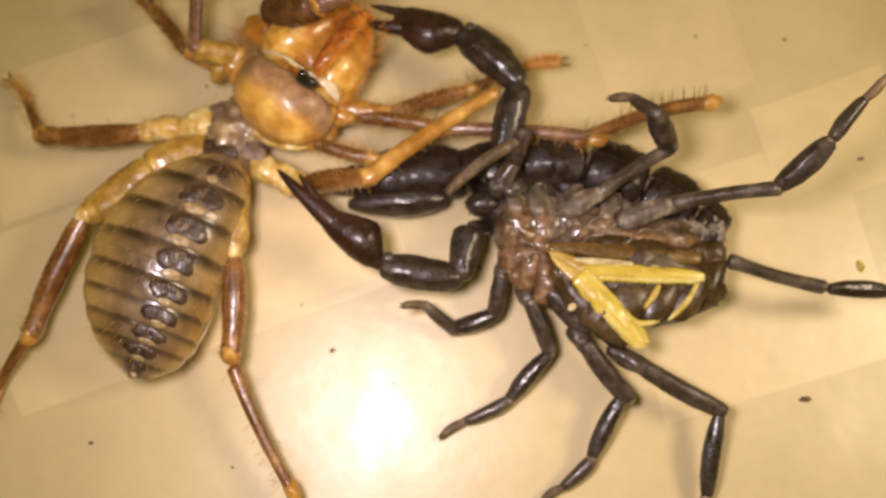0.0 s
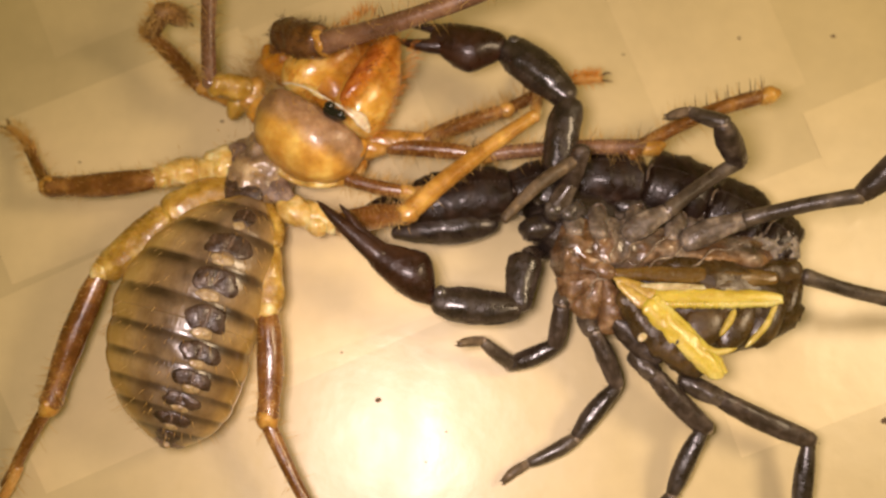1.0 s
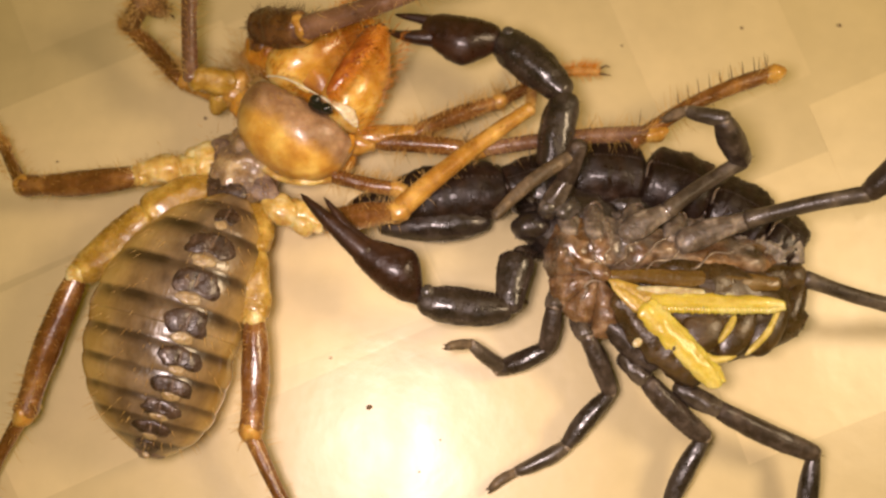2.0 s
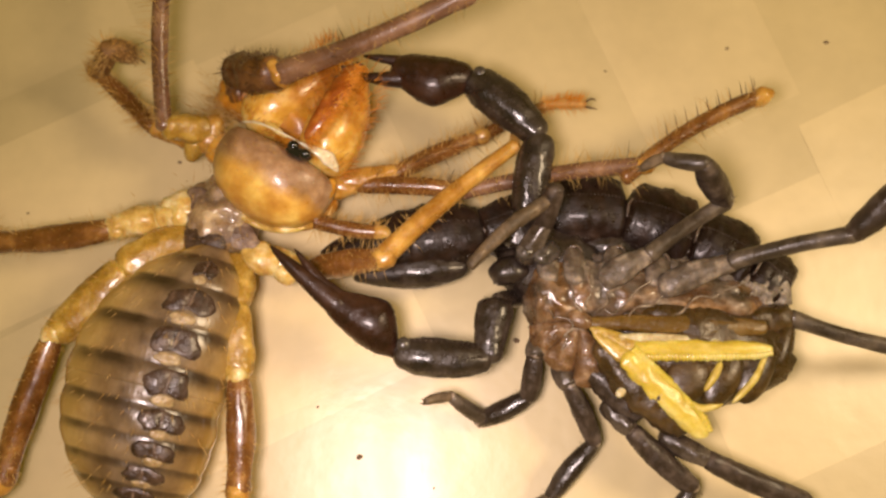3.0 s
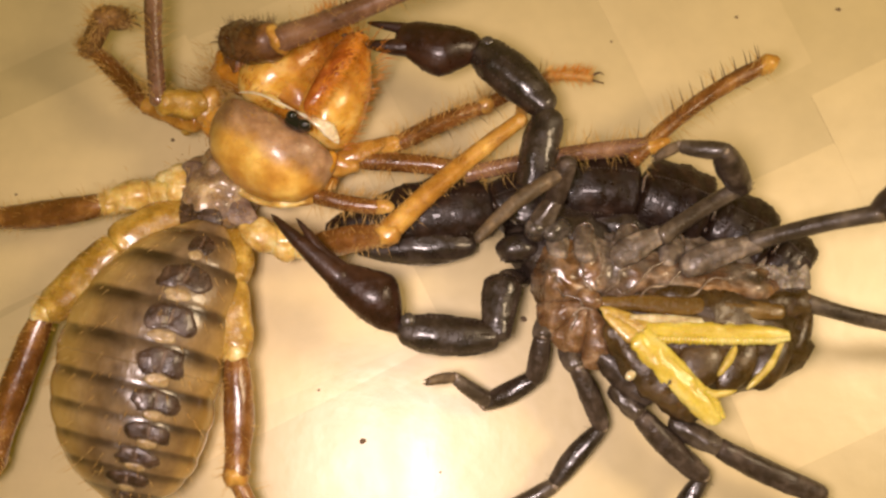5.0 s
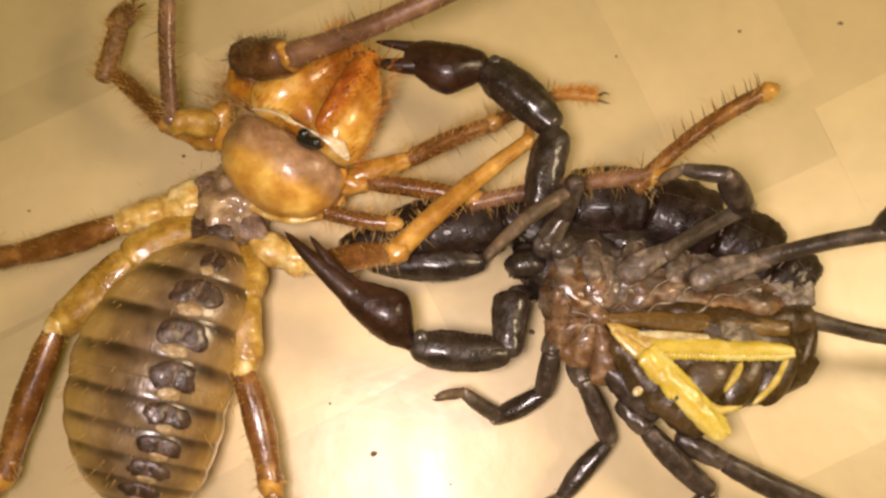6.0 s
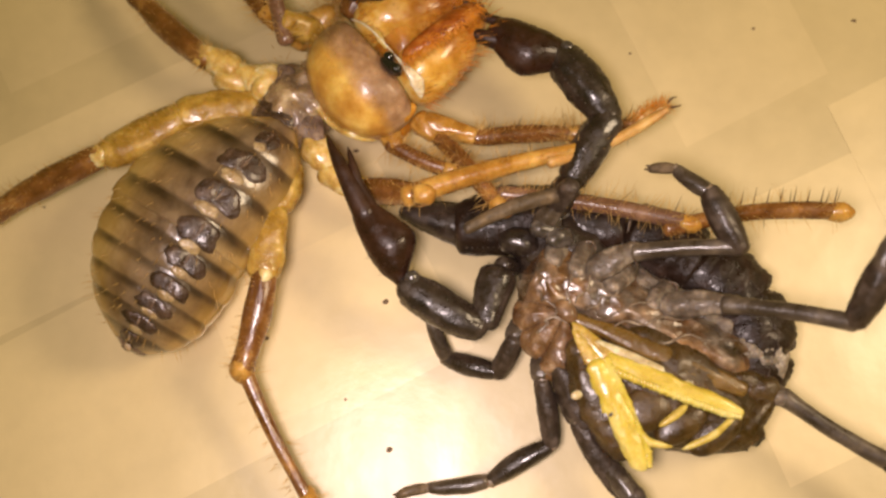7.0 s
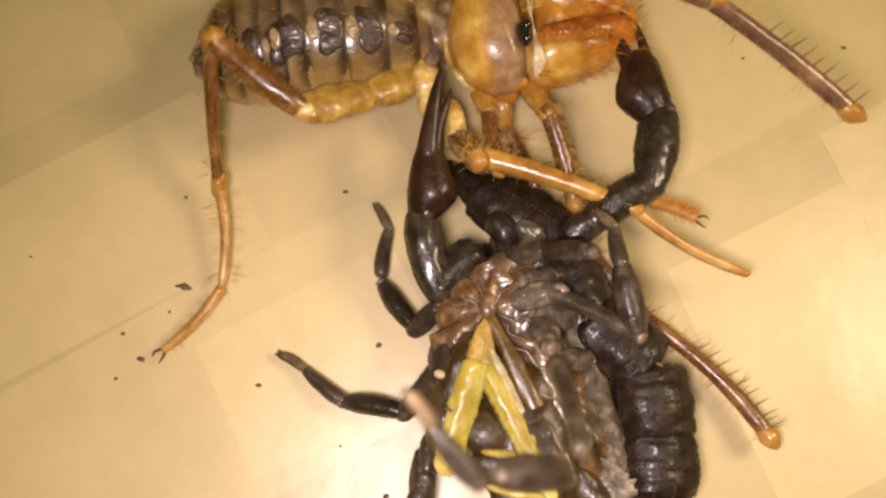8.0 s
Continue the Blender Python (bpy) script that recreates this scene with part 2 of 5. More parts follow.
def wet_skin():
    """Wet skin: pale and grey on the ridges, orange-brown patches; crease shade put in as dark brown."""
    n = Nodes("wet_wrinkled_skin")
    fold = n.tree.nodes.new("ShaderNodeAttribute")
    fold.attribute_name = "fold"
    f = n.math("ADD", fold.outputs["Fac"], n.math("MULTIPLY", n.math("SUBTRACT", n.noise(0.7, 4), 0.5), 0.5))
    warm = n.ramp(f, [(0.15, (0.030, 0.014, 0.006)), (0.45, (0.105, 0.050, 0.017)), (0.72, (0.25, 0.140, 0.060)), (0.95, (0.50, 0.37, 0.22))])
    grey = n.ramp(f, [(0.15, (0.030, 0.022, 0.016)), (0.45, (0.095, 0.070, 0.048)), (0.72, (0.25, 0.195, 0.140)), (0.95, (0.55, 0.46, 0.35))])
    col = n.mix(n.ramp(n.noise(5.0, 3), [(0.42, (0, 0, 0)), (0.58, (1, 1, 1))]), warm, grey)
    n.bump(n.noise(0.5, 4), 0.5, 0.12)
    return n.finish(col, n.ramp(n.noise(0.9, 3), [(0.3, (0.18,) * 3), (0.7, (0.42,) * 3)]), 0.45, 0.1)


def sheet_paint(name, base, gloss):
    """Cream, slightly glossy plastic sheet with smears and faint grain."""
    n = Nodes(name)
    b = tuple(base)
    col = n.ramp(n.noise(22, 5), [(0.3, tuple(c * 0.90 for c in b)), (0.5, b), (0.7, tuple(min(0.92, c * 1.06) for c in b))])
    col = n.mix(0.5, col, n.ramp(n.noise(2.2, 5), [(0.3, (0.93,) * 3), (0.7, (1.04,) * 3)]), "MULTIPLY")
    smear = n.noise(9, 5, stretch=(1, 0.45, 1))
    n.bump(n.math("ADD", n.noise(14, 3), n.math("MULTIPLY", n.noise(1.0, 4), 0.10)), 0.35, 0.5)
    return n.finish(col, n.ramp(smear, [(0.3, (gloss * 0.85,) * 3), (0.7, (gloss * 1.2,) * 3)]), 0.0, 0.0, 0.68)


# ---- mesh helpers (all lengths in millimetres) ----
def mesh_object(name, verts, faces, material, smooth=True):
    me = bpy.data.meshes.new(name)
    me.from_pydata([tuple(c * MM for c in v) for v in verts], [], faces)
    me.materials.append(material)
    if smooth:
        me.polygons.foreach_set("use_smooth", [True] * len(me.polygons))
    me.update()
    return new(name, me)


def part(name, shape, material, parent, m=None, label=""):
    """One mesh (verts, faces) under a thing or a part; m is its pose in the parent's space."""
    ob = mesh_object(name, shape[0], shape[1], material)
    ob.parent = parent
    if m is not None:
        ob.matrix_basis = m
    return tagged(ob, label)


def rings(sections, closed=True):
    """A skin over equal rings of points, capped at both ends."""
    n = len(sections[0])
    verts = [p for s in sections for p in s]
    faces = [(i * n + j, i * n + (j + 1) % n, (i + 1) * n + (j + 1) % n, (i + 1) * n + j) for i in range(len(sections) - 1) for j in range(n)]
    if closed:
        faces += [tuple(range(n))[::-1], tuple(range((len(sections) - 1) * n, len(sections) * n))]
    return verts, faces


def joined(*shapes):
    verts, faces = [], []
    for v, f in shapes:
        k = len(verts)
        verts += list(v)
        faces += [tuple(i + k for i in q) for q in f]
    return verts, faces


def profile(stops, s):
    """A smooth value at s from stops of (place, value)."""
    for k, ((a, p), (b, q)) in enumerate(zip(stops, stops[1:])):
        if s <= b:
            before, after = stops[max(k - 1, 0)], stops[min(k + 2, len(stops) - 1)]
            f, w = (s - a) / (b - a), b - a
            m = (q - before[1]) / (b - before[0]) * w
            n = (after[1] - p) / (after[0] - a) * w
            return (2 * f ** 3 - 3 * f * f + 1) * p + (f ** 3 - 2 * f * f + f) * m + (3 * f * f - 2 * f ** 3) * q + (f ** 3 - f * f) * n
    return stops[-1][1]


def spindle(length, stops, flat=1.0, n=14, steps=18, wave=0.10, seed=0.0, lean=0.0, bow=0.0, keel=0.0, blunt=0.6, gran=0.015):
    """A limb segment along x, centred, with a radius profile, rounded ends and uneven skin; it may be bowed and keeled."""
    out = []
    for i in range(steps + 1):
        s = 0.5 - 0.5 * math.cos(math.pi * i / steps)
        r = max(profile(stops, s), 0.02)
        off = profile(lean, s) if isinstance(lean, list) else lean
        cap = min(s, 1 - s) * length / (r * blunt)
        if cap < 1:
            r *= math.sqrt(max(1 - (1 - cap) ** 2, 0.0004))
        ring = []
        for j in range(n):
            a = 2 * math.pi * j / n
            k = 1 + wave * noise.noise((s * length * 0.7, 2.2 * math.cos(a) + seed, 2.2 * math.sin(a)))
            k += 0.3 * wave * noise.noise((s * length * 1.9, 5 * math.cos(a), 5 * math.sin(a) + seed))
            k += gran * noise.noise((s * length * 3.1 + seed, 8 * math.cos(a), 8 * math.sin(a))) + gran * noise.noise((s * length * 6.3, 15 * math.cos(a), 15 * math.sin(a)))
            k += keel * (abs(math.cos(2 * a + 0.8)) ** 3 - 0.4)
            ring.append(((s - 0.5) * length, r * k * math.cos(a) + off * r + bow * length * math.sin(math.pi * s), r * flat * k * math.sin(a)))
        out.append(ring)
    return rings(out)


def tube(points, radii, n=10, flat=1.0):
    """A tube along a bent line of a few points, with a radius at each."""
    pts = [Vector(p) for p in points]
    out = []
    steps = 6 * (len(pts) - 1)
    for i in range(steps + 1):
        t = i / 6
        k = min(int(t), len(pts) - 2)
        f = t - k
        a, b, c, d = pts[max(k - 1, 0)], pts[k], pts[k + 1], pts[min(k + 2, len(pts) - 1)]
        p = 0.5 * (2 * b + (c - a) * f + (2 * a - 5 * b + 4 * c - d) * f * f + (3 * b - a - 3 * c + d) * f ** 3)
        g = ((c - a) + 2 * (2 * a - 5 * b + 4 * c - d) * f + 3 * (3 * b - a - 3 * c + d) * f * f).normalized()
        r = radii[k] + (radii[k + 1] - radii[k]) * f
        r *= min(1.0, 0.35 + 0.65 * min(i, steps - i) / 2)
        side = g.cross(Vector((0, 0, 1)))
        side = side.normalized() if side.length > 0.05 else Vector((0, 1, 0))
        up = side.cross(g)
        out.append([tuple(p + side * r * math.cos(2 * math.pi * j / n) + up * r * flat * math.sin(2 * math.pi * j / n)) for j in range(n)])
    return rings(out)


def lump(centre, radii, yaw=0.0, n=20, m=12, wave=0.10, size=0.35, square=1.0, seed=0.0):
    """An uneven ellipsoid; square below 1 makes it boxier."""
    c, s = math.cos(radians(yaw)), math.sin(radians(yaw))
    out = []
    for i in range(m + 1):
        b = math.pi * (i / m - 0.5) * 0.998
        ring = []
        for j in range(n):
            a = 2 * math.pi * j / n
            d = [math.cos(b) * math.cos(a), math.cos(b) * math.sin(a), math.sin(b)]
            x, y, z = (math.copysign(abs(v) ** square, v) * r for v, r in zip(d, radii))
            k = 1 + wave * noise.noise((centre[0] + x * size + seed, centre[1] + y * size, z * size))
            x, y, z = x * k, y * k, z * k
            ring.append((centre[0] + x * c - y * s, centre[1] + x * s + y * c, centre[2] + z))
        out.append(ring)
    return rings(out)


def spike(a, b, r):
    """A thin three-sided hair from a to b."""
    a, b = Vector(a), Vector(b)
    g = (b - a).normalized()
    side = g.orthogonal().normalized()
    up = g.cross(side)
    v = [tuple(a + (side * math.cos(k) + up * math.sin(k)) * r) for k in (0, 2.094, 4.189)]
    mid = a.lerp(b, 0.55) + Vector((0, 0, 0.04 * (b - a).length))
    v += [tuple(mid + (side * math.cos(k) + up * math.sin(k)) * r * 0.6) for k in (0, 2.094, 4.189)]
    v.append(tuple(b))
    return v, [(0, 1, 4, 3), (1, 2, 5, 4), (2, 0, 3, 5), (3, 4, 6), (4, 5, 6), (5, 3, 6)]


def bristles(length, radius, count, size, rnd, lean=0.3, thick=0.065, low=-0.3, bow=0.0):
    """Hairs standing off a limb segment along x."""
    out = []
    for _ in range(count):
        x = (rnd.random() - 0.5) * length * 0.94
        a = rnd.uniform(low, math.pi - low)
        d = Vector((rnd.gauss(lean, 0.25), math.cos(a), math.sin(a))).normalized()
        p = Vector((x, math.cos(a) * radius * 0.85 + bow * length * math.cos(math.pi * x / length), math.sin(a) * radius * 0.85))
        out.append(spike(p, p + d * size * rnd.uniform(0.35, 1.25), thick * rnd.uniform(0.6, 1.2)))
    return joined(*out)


def along(a, b):
    """The pose (metres) of a segment whose x axis runs from a to b, at their middle."""
    a, b = Vector(a), Vector(b)
    a, b = a * MM, b * MM
    x = (b - a).normalized()
    y = Vector((0, 0, 1)).cross(x)
    y = y.normalized() if y.length > 1e-4 else Vector((0, 1, 0))
    z = x.cross(y)
    m = Matrix((x, y, z)).transposed().to_4x4()
    m.translation = (a + b) / 2
    return m


# ---- where the two animals are, time by time: x, y in millimetres, turn in degrees ----
# the last struggle goes in two jerks: (seconds, how much of it is done)
JERKS = [(7.0, 0.0), (7.2, 0.11), (7.3, 0.43), (7.5, 0.5), (7.6, 0.53), (7.7, 0.76), (7.8, 0.97), (8.0, 1.0)]


def done(t):
    """How much of the struggle is done at t."""
    for (a, p), (b, q) in zip(JERKS, JERKS[1:]):
        if t <= b:
            return p + (q - p) * (t - a) / (b - a)
    return 1.0


def eased(rows):
    """Rows of (seconds, values), with the jerks between those of the struggle."""
    out = []
    for one, two in zip(rows, rows[1:]):
        out.append(one)
        if one[0] >= 7.0:
            for t, share in JERKS:
                if one[0] + 0.01 < t < two[0] - 0.01:
                    k = (share - done(one[0])) / (done(two[0]) - done(one[0]))
                    out.append((t, *(p + (q - p) * k for p, q in zip(one[1:], two[1:]))))
    return out + [rows[-1]]


SPIDER_ROWS = eased([
    (0.0, -13.36, 10.89, 0.4),
    (0.5, -13.3, 11.05, 0.1),
    (1.0, -13.45, 10.78, 0.2),
    (2.5, -13.47, 10.94, -0.0),
    (3.0, -13.29, 10.71, -0.1),
    (3.5, -13.17, 10.71, -0.7),
    (4.0, -13.21, 10.65, -0.4),
    (4.5, -13.15, 10.66, -0.1),
    (5.0, -13.1, 10.86, -0.6),
    (6.5, -13.01, 10.9, -3.0),
    (7.0, -6.62, 18.31, -23.0),
    (7.5, 1.04, 22.95, -40),
    (8.0, 8.39, 25.8, -55.4),
])
SCORPION_ROWS = eased([
    (0.0, 19.33, -12.67, 3.2),
    (0.5, 20.19, -11.86, 3.3),
    (1.0, 19.75, -12.31, 2.0),
    (2.5, 18.44, -12.86, 0.0),
    (3.0, 17.78, -13.44, -0.6),
    (3.5, 17.87, -13.51, -1.4),
    (4.0, 17.74, -13.69, -2.2),
    (4.5, 17.58, -13.7, -2.3),
    (5.0, 17.4, -14.0, -2.8),
    (6.5, 17.21, -14.38, -3.6),
    (7.0, 9.82, -14.61, -23.5),
    (7.5, 2.26, -12.27, -45.5),
    (8.0, -2.35, -7.42, -65.5),
])
# turn at the waist, how far it draws in, how far its end slips into the front half
ABDOMEN_ROWS = eased([(0.0, 0.0, 0.0, 0.0), (2.5, 0.0, 0.0, 0.0), (6.5, 0.0, 0.0, 0.0), (7.0, 4.0, 0.3, 0.5), (7.5, -3.5, 2.6, 1.9), (8.0, -18.0, 3.0, 2.0)])


def root_pose(rows, t):
    for a, b in zip(rows, rows[1:]):
        if t <= b[0]:
            k = (t - a[0]) / (b[0] - a[0])
            x, y, turn = (p + (q - p) * k for p, q in zip(a[1:], b[1:]))
            return pose(x * MM, y * MM, 0, 0, 0, turn)
    return pose(rows[-1][1] * MM, rows[-1][2] * MM, 0, 0, 0, rows[-1][3])


REST = 2.5
PROFILES = {}
LEAN = {"swollen black-brown claw hand gripping the jaw": [(0, 0.0), (0.45, 0.36), (0.8, 0.12), (1, -0.1)], "swollen black-brown claw hand": [(0, 0.0), (0.42, -0.36), (0.78, -0.12), (1, 0.2)]}
JOINTED = []  # (segment, its thing's rows, rest ends, ends by time)


def placed(shape, a, b):
    """A segment's shape laid from a to b (millimetres), in the space of its part."""
    m = along(a, b)
    m.translation /= MM
    return [tuple(m @ Vector(v)) for v in shape[0]], shape[1]


def limb(root, rows, kinds, rest, later=None, bend=None):
    """The segments of one limb. kinds: (name, material, radius profile, flat, label); rest: its joints; later: joints by time."""
    home = root_pose(rows, REST).inverted()
    made = []
    for i, (name, material, stops, flat, label) in enumerate(kinds):
        a, b = rest[i], rest[i + 1]
        spans = [(Vector(j[i + 1]) - Vector(j[i])).length for j in [rest, *(later or {}).values()]]
        typical = sorted(spans)[len(spans) // 2 if i < len(kinds) - 1 else len(spans) * 7 // 10]
        length = max(spans[0], typical) if i < len(kinds) - 1 or material in (TANLEG, LEGTIP) else max(spans)
        if name == "foot" and bend is not None:
            length = sorted(spans)[len(spans) // 2]
        if material is FELTED:
            length = spans[0] * 1.15
        reach = length * 1.05 + 0.3
        rough = 0.2 if material is GREYSKIN else 0.16 if name in ("trochanter", "coxa") else 0.03 if material is CHELA else 0.07
        horny = material in (BLACK, TAILBLACK, CHELA, GREYLEG)
        bow = (0.05 if name == "foot" else 0.022) * (1 if int(a[0] * 10) % 2 else -1)
        keel = 0.0 if not horny else 0.01 if material is CHELA else 0.05
        shape = spindle(reach, stops, flat, 40 if horny else 24, 44 if horny else 32, rough, a[0] * 0.37 + i, LEAN.get(label, 0.0), bow, keel, 0.32 if material is TAILBLACK else 0.6, 0.03 if horny else 0.02)
        knee = None
        if name == "foot" and bend is not None:
            bow = bend
            knee = (0.14 * reach, bend * reach, 0.0)
            thin = [(0, 0.7), (0.3, 0.86), (0.75, 0.74), (1, 0.55)]
            size = math.hypot(0.64 * reach, knee[1])
            shape = placed(spindle(size + 0.3, thin, 1.0, 14, 18, 0.08, a[0], 0.0, 0.03), (-0.5 * reach, 0, 0), knee)
        ob = part(name, shape, DUSTLEG if knee else material, root, home @ along(a, b), label)
        if knee:
            size = math.hypot(0.36 * reach, knee[1])
            last = spindle(size + 0.2, [(0, 0.45), (0.3, 0.55), (0.8, 0.5), (1, 0.3)], 1.0, 12, 14, 0.12, a[1], 0.0, -0.04)
            part("tarsus", placed(last, knee, (0.5 * reach, 0, 0)), material, ob, None, "dusty end of the leg")
            part("joint", lump(knee, (0.5, 0.55, 0.55), 0, 10, 6, 0.3, 1.6), MEMBRANE, ob, None, "grey leg joint")
        ob["reach"], ob["bow"] = reach, bow
        made.append(ob)
        PROFILES[ob.name] = stops
        if later:
            JOINTED.append((ob, rows, (a, b), {t: (j[i], j[i + 1]) for t, j in later.items()}))
    return made


def fuzz(segment, radius, count, size, seed, material=None, lean=0.3, thick=0.065, label="fine golden hairs"):
    rnd = random.Random(seed)
    ob = part("hairs", bristles(segment["reach"], radius, count, size, rnd, lean, thick, -0.3, segment.get("bow", 0.0)), material or HAIR, segment, None, label)
    return tagged(ob, kind="stuff")


def claw(segment, radius, material, size=1.0):
    """Two bent claws at the end of a foot."""
    x = segment["reach"] / 2 - 0.2
    for side in (-1, 1):
        part("claw", tube([(x, side * radius * 0.4, 0), (x + 0.8 * size, side * 0.55 * size, 0.25), (x + 1.5 * size, side * 0.5 * size, -0.2)], [0.16, 0.12, 0.03], 6), material, segment)


# ---- the ground: one glossy cream sheet, with thinner strips lying over it ----

def slab(name, corners, z, thick, material, label=""):
    """A thin flat sheet with the given corners (millimetres), its top at z."""
    n = len(corners)
    verts = [(x, y, z) for x, y in corners] + [(x, y, z - thick) for x, y in corners]
    faces = [tuple(range(n)), tuple(range(n, 2 * n))[::-1]] + [(i, i + n, (i + 1) % n + n, (i + 1) % n) for i in range(n)]
    ob = mesh_object(name, verts, faces, material, False)
    return ob


SHEET = sheet_paint("cream_plastic", (0.575, 0.465, 0.248), 0.36)
STRIPS = [sheet_paint("pale_cream_film", tuple(c * k for c in (0.60, 0.485, 0.264)), 0.34) for k in (1.04, 1.11, 1.19)]
ground = slab("ground", [(-900, -900), (900, -900), (900, 900), (-900, 900)], 0.0, 3.0, SHEET)
tagged(ground, "cream slightly glossy plastic sheet under both animals", "surface", kind="structure")


def film(corners, z, layers=1):
    """A square of thin film lying on the sheet."""
    ob = slab("film_square", corners, z, 0.015, STRIPS[layers - 1])
    return tagged(ob, "thin pale translucent film square lying on the sheet", "film square", "film squares on the sheet")


film([(-57.57, -9.7), (-45.36, -29.78), (0.79, -8.42), (-9.6, 14.4)], 0.02, 2)
film([(-28.31, -1.71), (-22.15, -16.15), (-1.61, -8.26), (-9.31, 7.16)], 0.04, 3)
film([(-40.26, 21.8), (-31.7, 3.48), (-3.12, 15.97), (-11.34, 34.92)], 0.035, 1)
film([(-62.42, 11.98), (-52.51, -6.06), (-19.89, 9.05), (-28.36, 28.11)], 0.055, 2)
film([(23.49, 2.97), (32.68, -24.41), (61.83, -13.22), (53.75, 15.46)], 0.02, 2)
film([(16.15, 40.55), (26.15, 13.28), (43.78, 21.72), (34.6, 49.48)], 0.02)
film([(43.04, 17.58), (47.45, 3.25), (64.39, 10.65), (60.51, 25.58)], 0.04, 2)
film([(-58.04, 37.39), (-51.25, 23.38), (-34.63, 31.41), (-41.69, 46.07)], 0.02)


def debris(x, y, size, turn, long=1.6, material=SPECK, label="tiny brown speck of debris on the sheet"):
    ob = mesh_object("debris_speck", *lump((0, 0, 0), (size * long, size, size * 0.6), 0, 12, 7, 0.7, 1.5, seed=x), material)
    ob.matrix_basis = pose(x * MM, y * MM, size * 0.3 * MM, 0, 0, turn)
    return tagged(ob, label, "debris", "specks on the sheet")


for x, y, size, turn, long in (
    (-8.53, -18.73, 0.21, 0, 1.1),
    (-13.08, -13.35, 0.13, 30, 1.1),
    (47.85, 28.28, 0.21, -20, 1.2),
    (57.46, 11.81, 0.26, 10, 1.8),
    (49.43, -19.9, 0.42, 10, 1.4),
    (-36.39, -32.22, 0.26, 0, 1.2),
    (-19.01, -33.65, 0.16, 0, 1.2),
    (-0.74, -22.18, 0.13, 0, 1.2),
    (8.75, -6.68, 0.26, -20, 1.3),
    (-29.5, 4.84, 0.36, -15, 2.6),
    (-34.06, -2.84, 0.26, -35, 2.0),
    (-36.67, -4.71, 0.21, 0, 1.2),
    (-36.11, 0.06, 0.21, -10, 1.3),
    (-11.38, 14.52, 0.16, 0, 2.2),
    (-21.52, -6.41, 0.21, -25, 1.6),
    (-29.29, 15.09, 0.16, 0, 1.2),
    (-8.57, -3.07, 0.26, 0, 1.2),
    (-31.08, 2.19, 0.16, 0, 1.2),
    (47.54, 28.28, 0.1, 0, 1),
    (-2.95, -25.54, 0.1, 0, 1.4),
    (35.78, 27.76, 0.16, 0, 1.3),
    (-8.69, -18.77, 0.26, 30, 1.0),
    (20.91, 25.23, 0.13, 0, 1.3),
    (-46.4, 9.39, 0.16, 0, 1.2),
):
    debris(x, y, size, turn, long)
for x, y, size, turn, long in ((56.9, -2.6, 0.5, 110, 1.4), (62.6, 33.6, 0.35, 20, 1.3)):
    debris(x, y, size, turn, long, YELLOW, "small yellow crumb lying on the sheet")


# ---- the camel spider ----

spider = tagged(new("camel_spider"), "amber camel spider with a banded olive abdomen, gripping the scorpion", "camel spider")
spider.matrix_basis = root_pose(SPIDER_ROWS, REST)
SP = spider.matrix_basis.inverted()

# head shield: round behind, straight in front, with the eyes at the middle of the front edge
HEAD = SP @ pose(*(c * MM for c in (-17.01, 10.83, 7.0)), 0, 0, 58)


def shield():
    out = []
    for i in range(13):
        s = math.sin(math.pi / 2 * i / 12)
        up = math.cos(math.pi / 2 * i / 12)
        ring = []
        for j in range(40):
            a = 2 * math.pi * j / 40
            c, d = math.cos(a), math.sin(a)
            x = 2.9 * c ** 0.35 if c > 0 else -5.2 * abs(c) ** 0.95
            y = math.copysign(abs(d) ** 0.85, d) * 6.7
            z = 5.7 * up ** 0.8
            k = 1 + 0.03 * noise.noise((x * 0.4 * s, y * 0.4 * s, z * 0.4))
            ring.append((x * max(s, 0.02) * k, y * max(s, 0.02) * k, z * k))
        out.append(ring)
    out.append([(x * 0.7, y * 0.7, -4.0) for x, y, z in out[-1]])
    return rings(out)


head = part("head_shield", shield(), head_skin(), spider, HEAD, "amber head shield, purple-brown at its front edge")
HERE = HEAD.inverted() @ SP
part("eye_tubercle", lump((2.35, -2.4, 4.95), (0.65, 1.45, 0.7), 8, wave=0.05), EYE, head, None, "glossy black eye hump")
for c in ((-14.21, 12.25, 12.35), (-13.05, 11.30, 12.35)):
    part("eye", lump(c, (0.60, 0.62, 0.58), 58, 16, 10, 0.0), EYE, head, HERE, "glossy black eye")
part("front_membrane", tube([(2.7, 5.4, 3.0), (3.2, 3.6, 4.0), (3.4, 1.2, 4.6), (3.5, -1.6, 4.6), (3.65, -3.4, 4.3), (3.75, -4.9, 3.6), (3.3, -6.2, 2.5)], [0.06, 0.16, 0.12, 0.08, 0.40, 0.78, 0.20], 12, 0.4), IVORY, head, None, "white wedge of skin along the front edge")
collar = [(-5.3 * math.cos(radians(q)) - 0.1, 6.6 * math.sin(radians(q)), -0.4 + 0.5 * math.sin(q * 0.13)) for q in range(-62, 63, 14)]
part("collar", tube(collar, [0.1] + [0.42 + 0.14 * math.sin(k * 1.9) for k in range(7)] + [0.1], 10, 0.7), CREAM, head, None, "cream soft collar behind the head shield")
part("pale_flange", lump((3.7, 1.6, 3.6), (0.35, 1.5, 0.2), -6, wave=0.3, size=1.0), CREAM, head, None, "pale soft skin between head and jaw")
for y in (-6.0, 6.0):
    part("side_lobe", lump((1.2, y * 0.97, 0.8), (1.5, 0.8, 1.2), 0, wave=0.25, size=0.7, seed=y), AMBER, head)

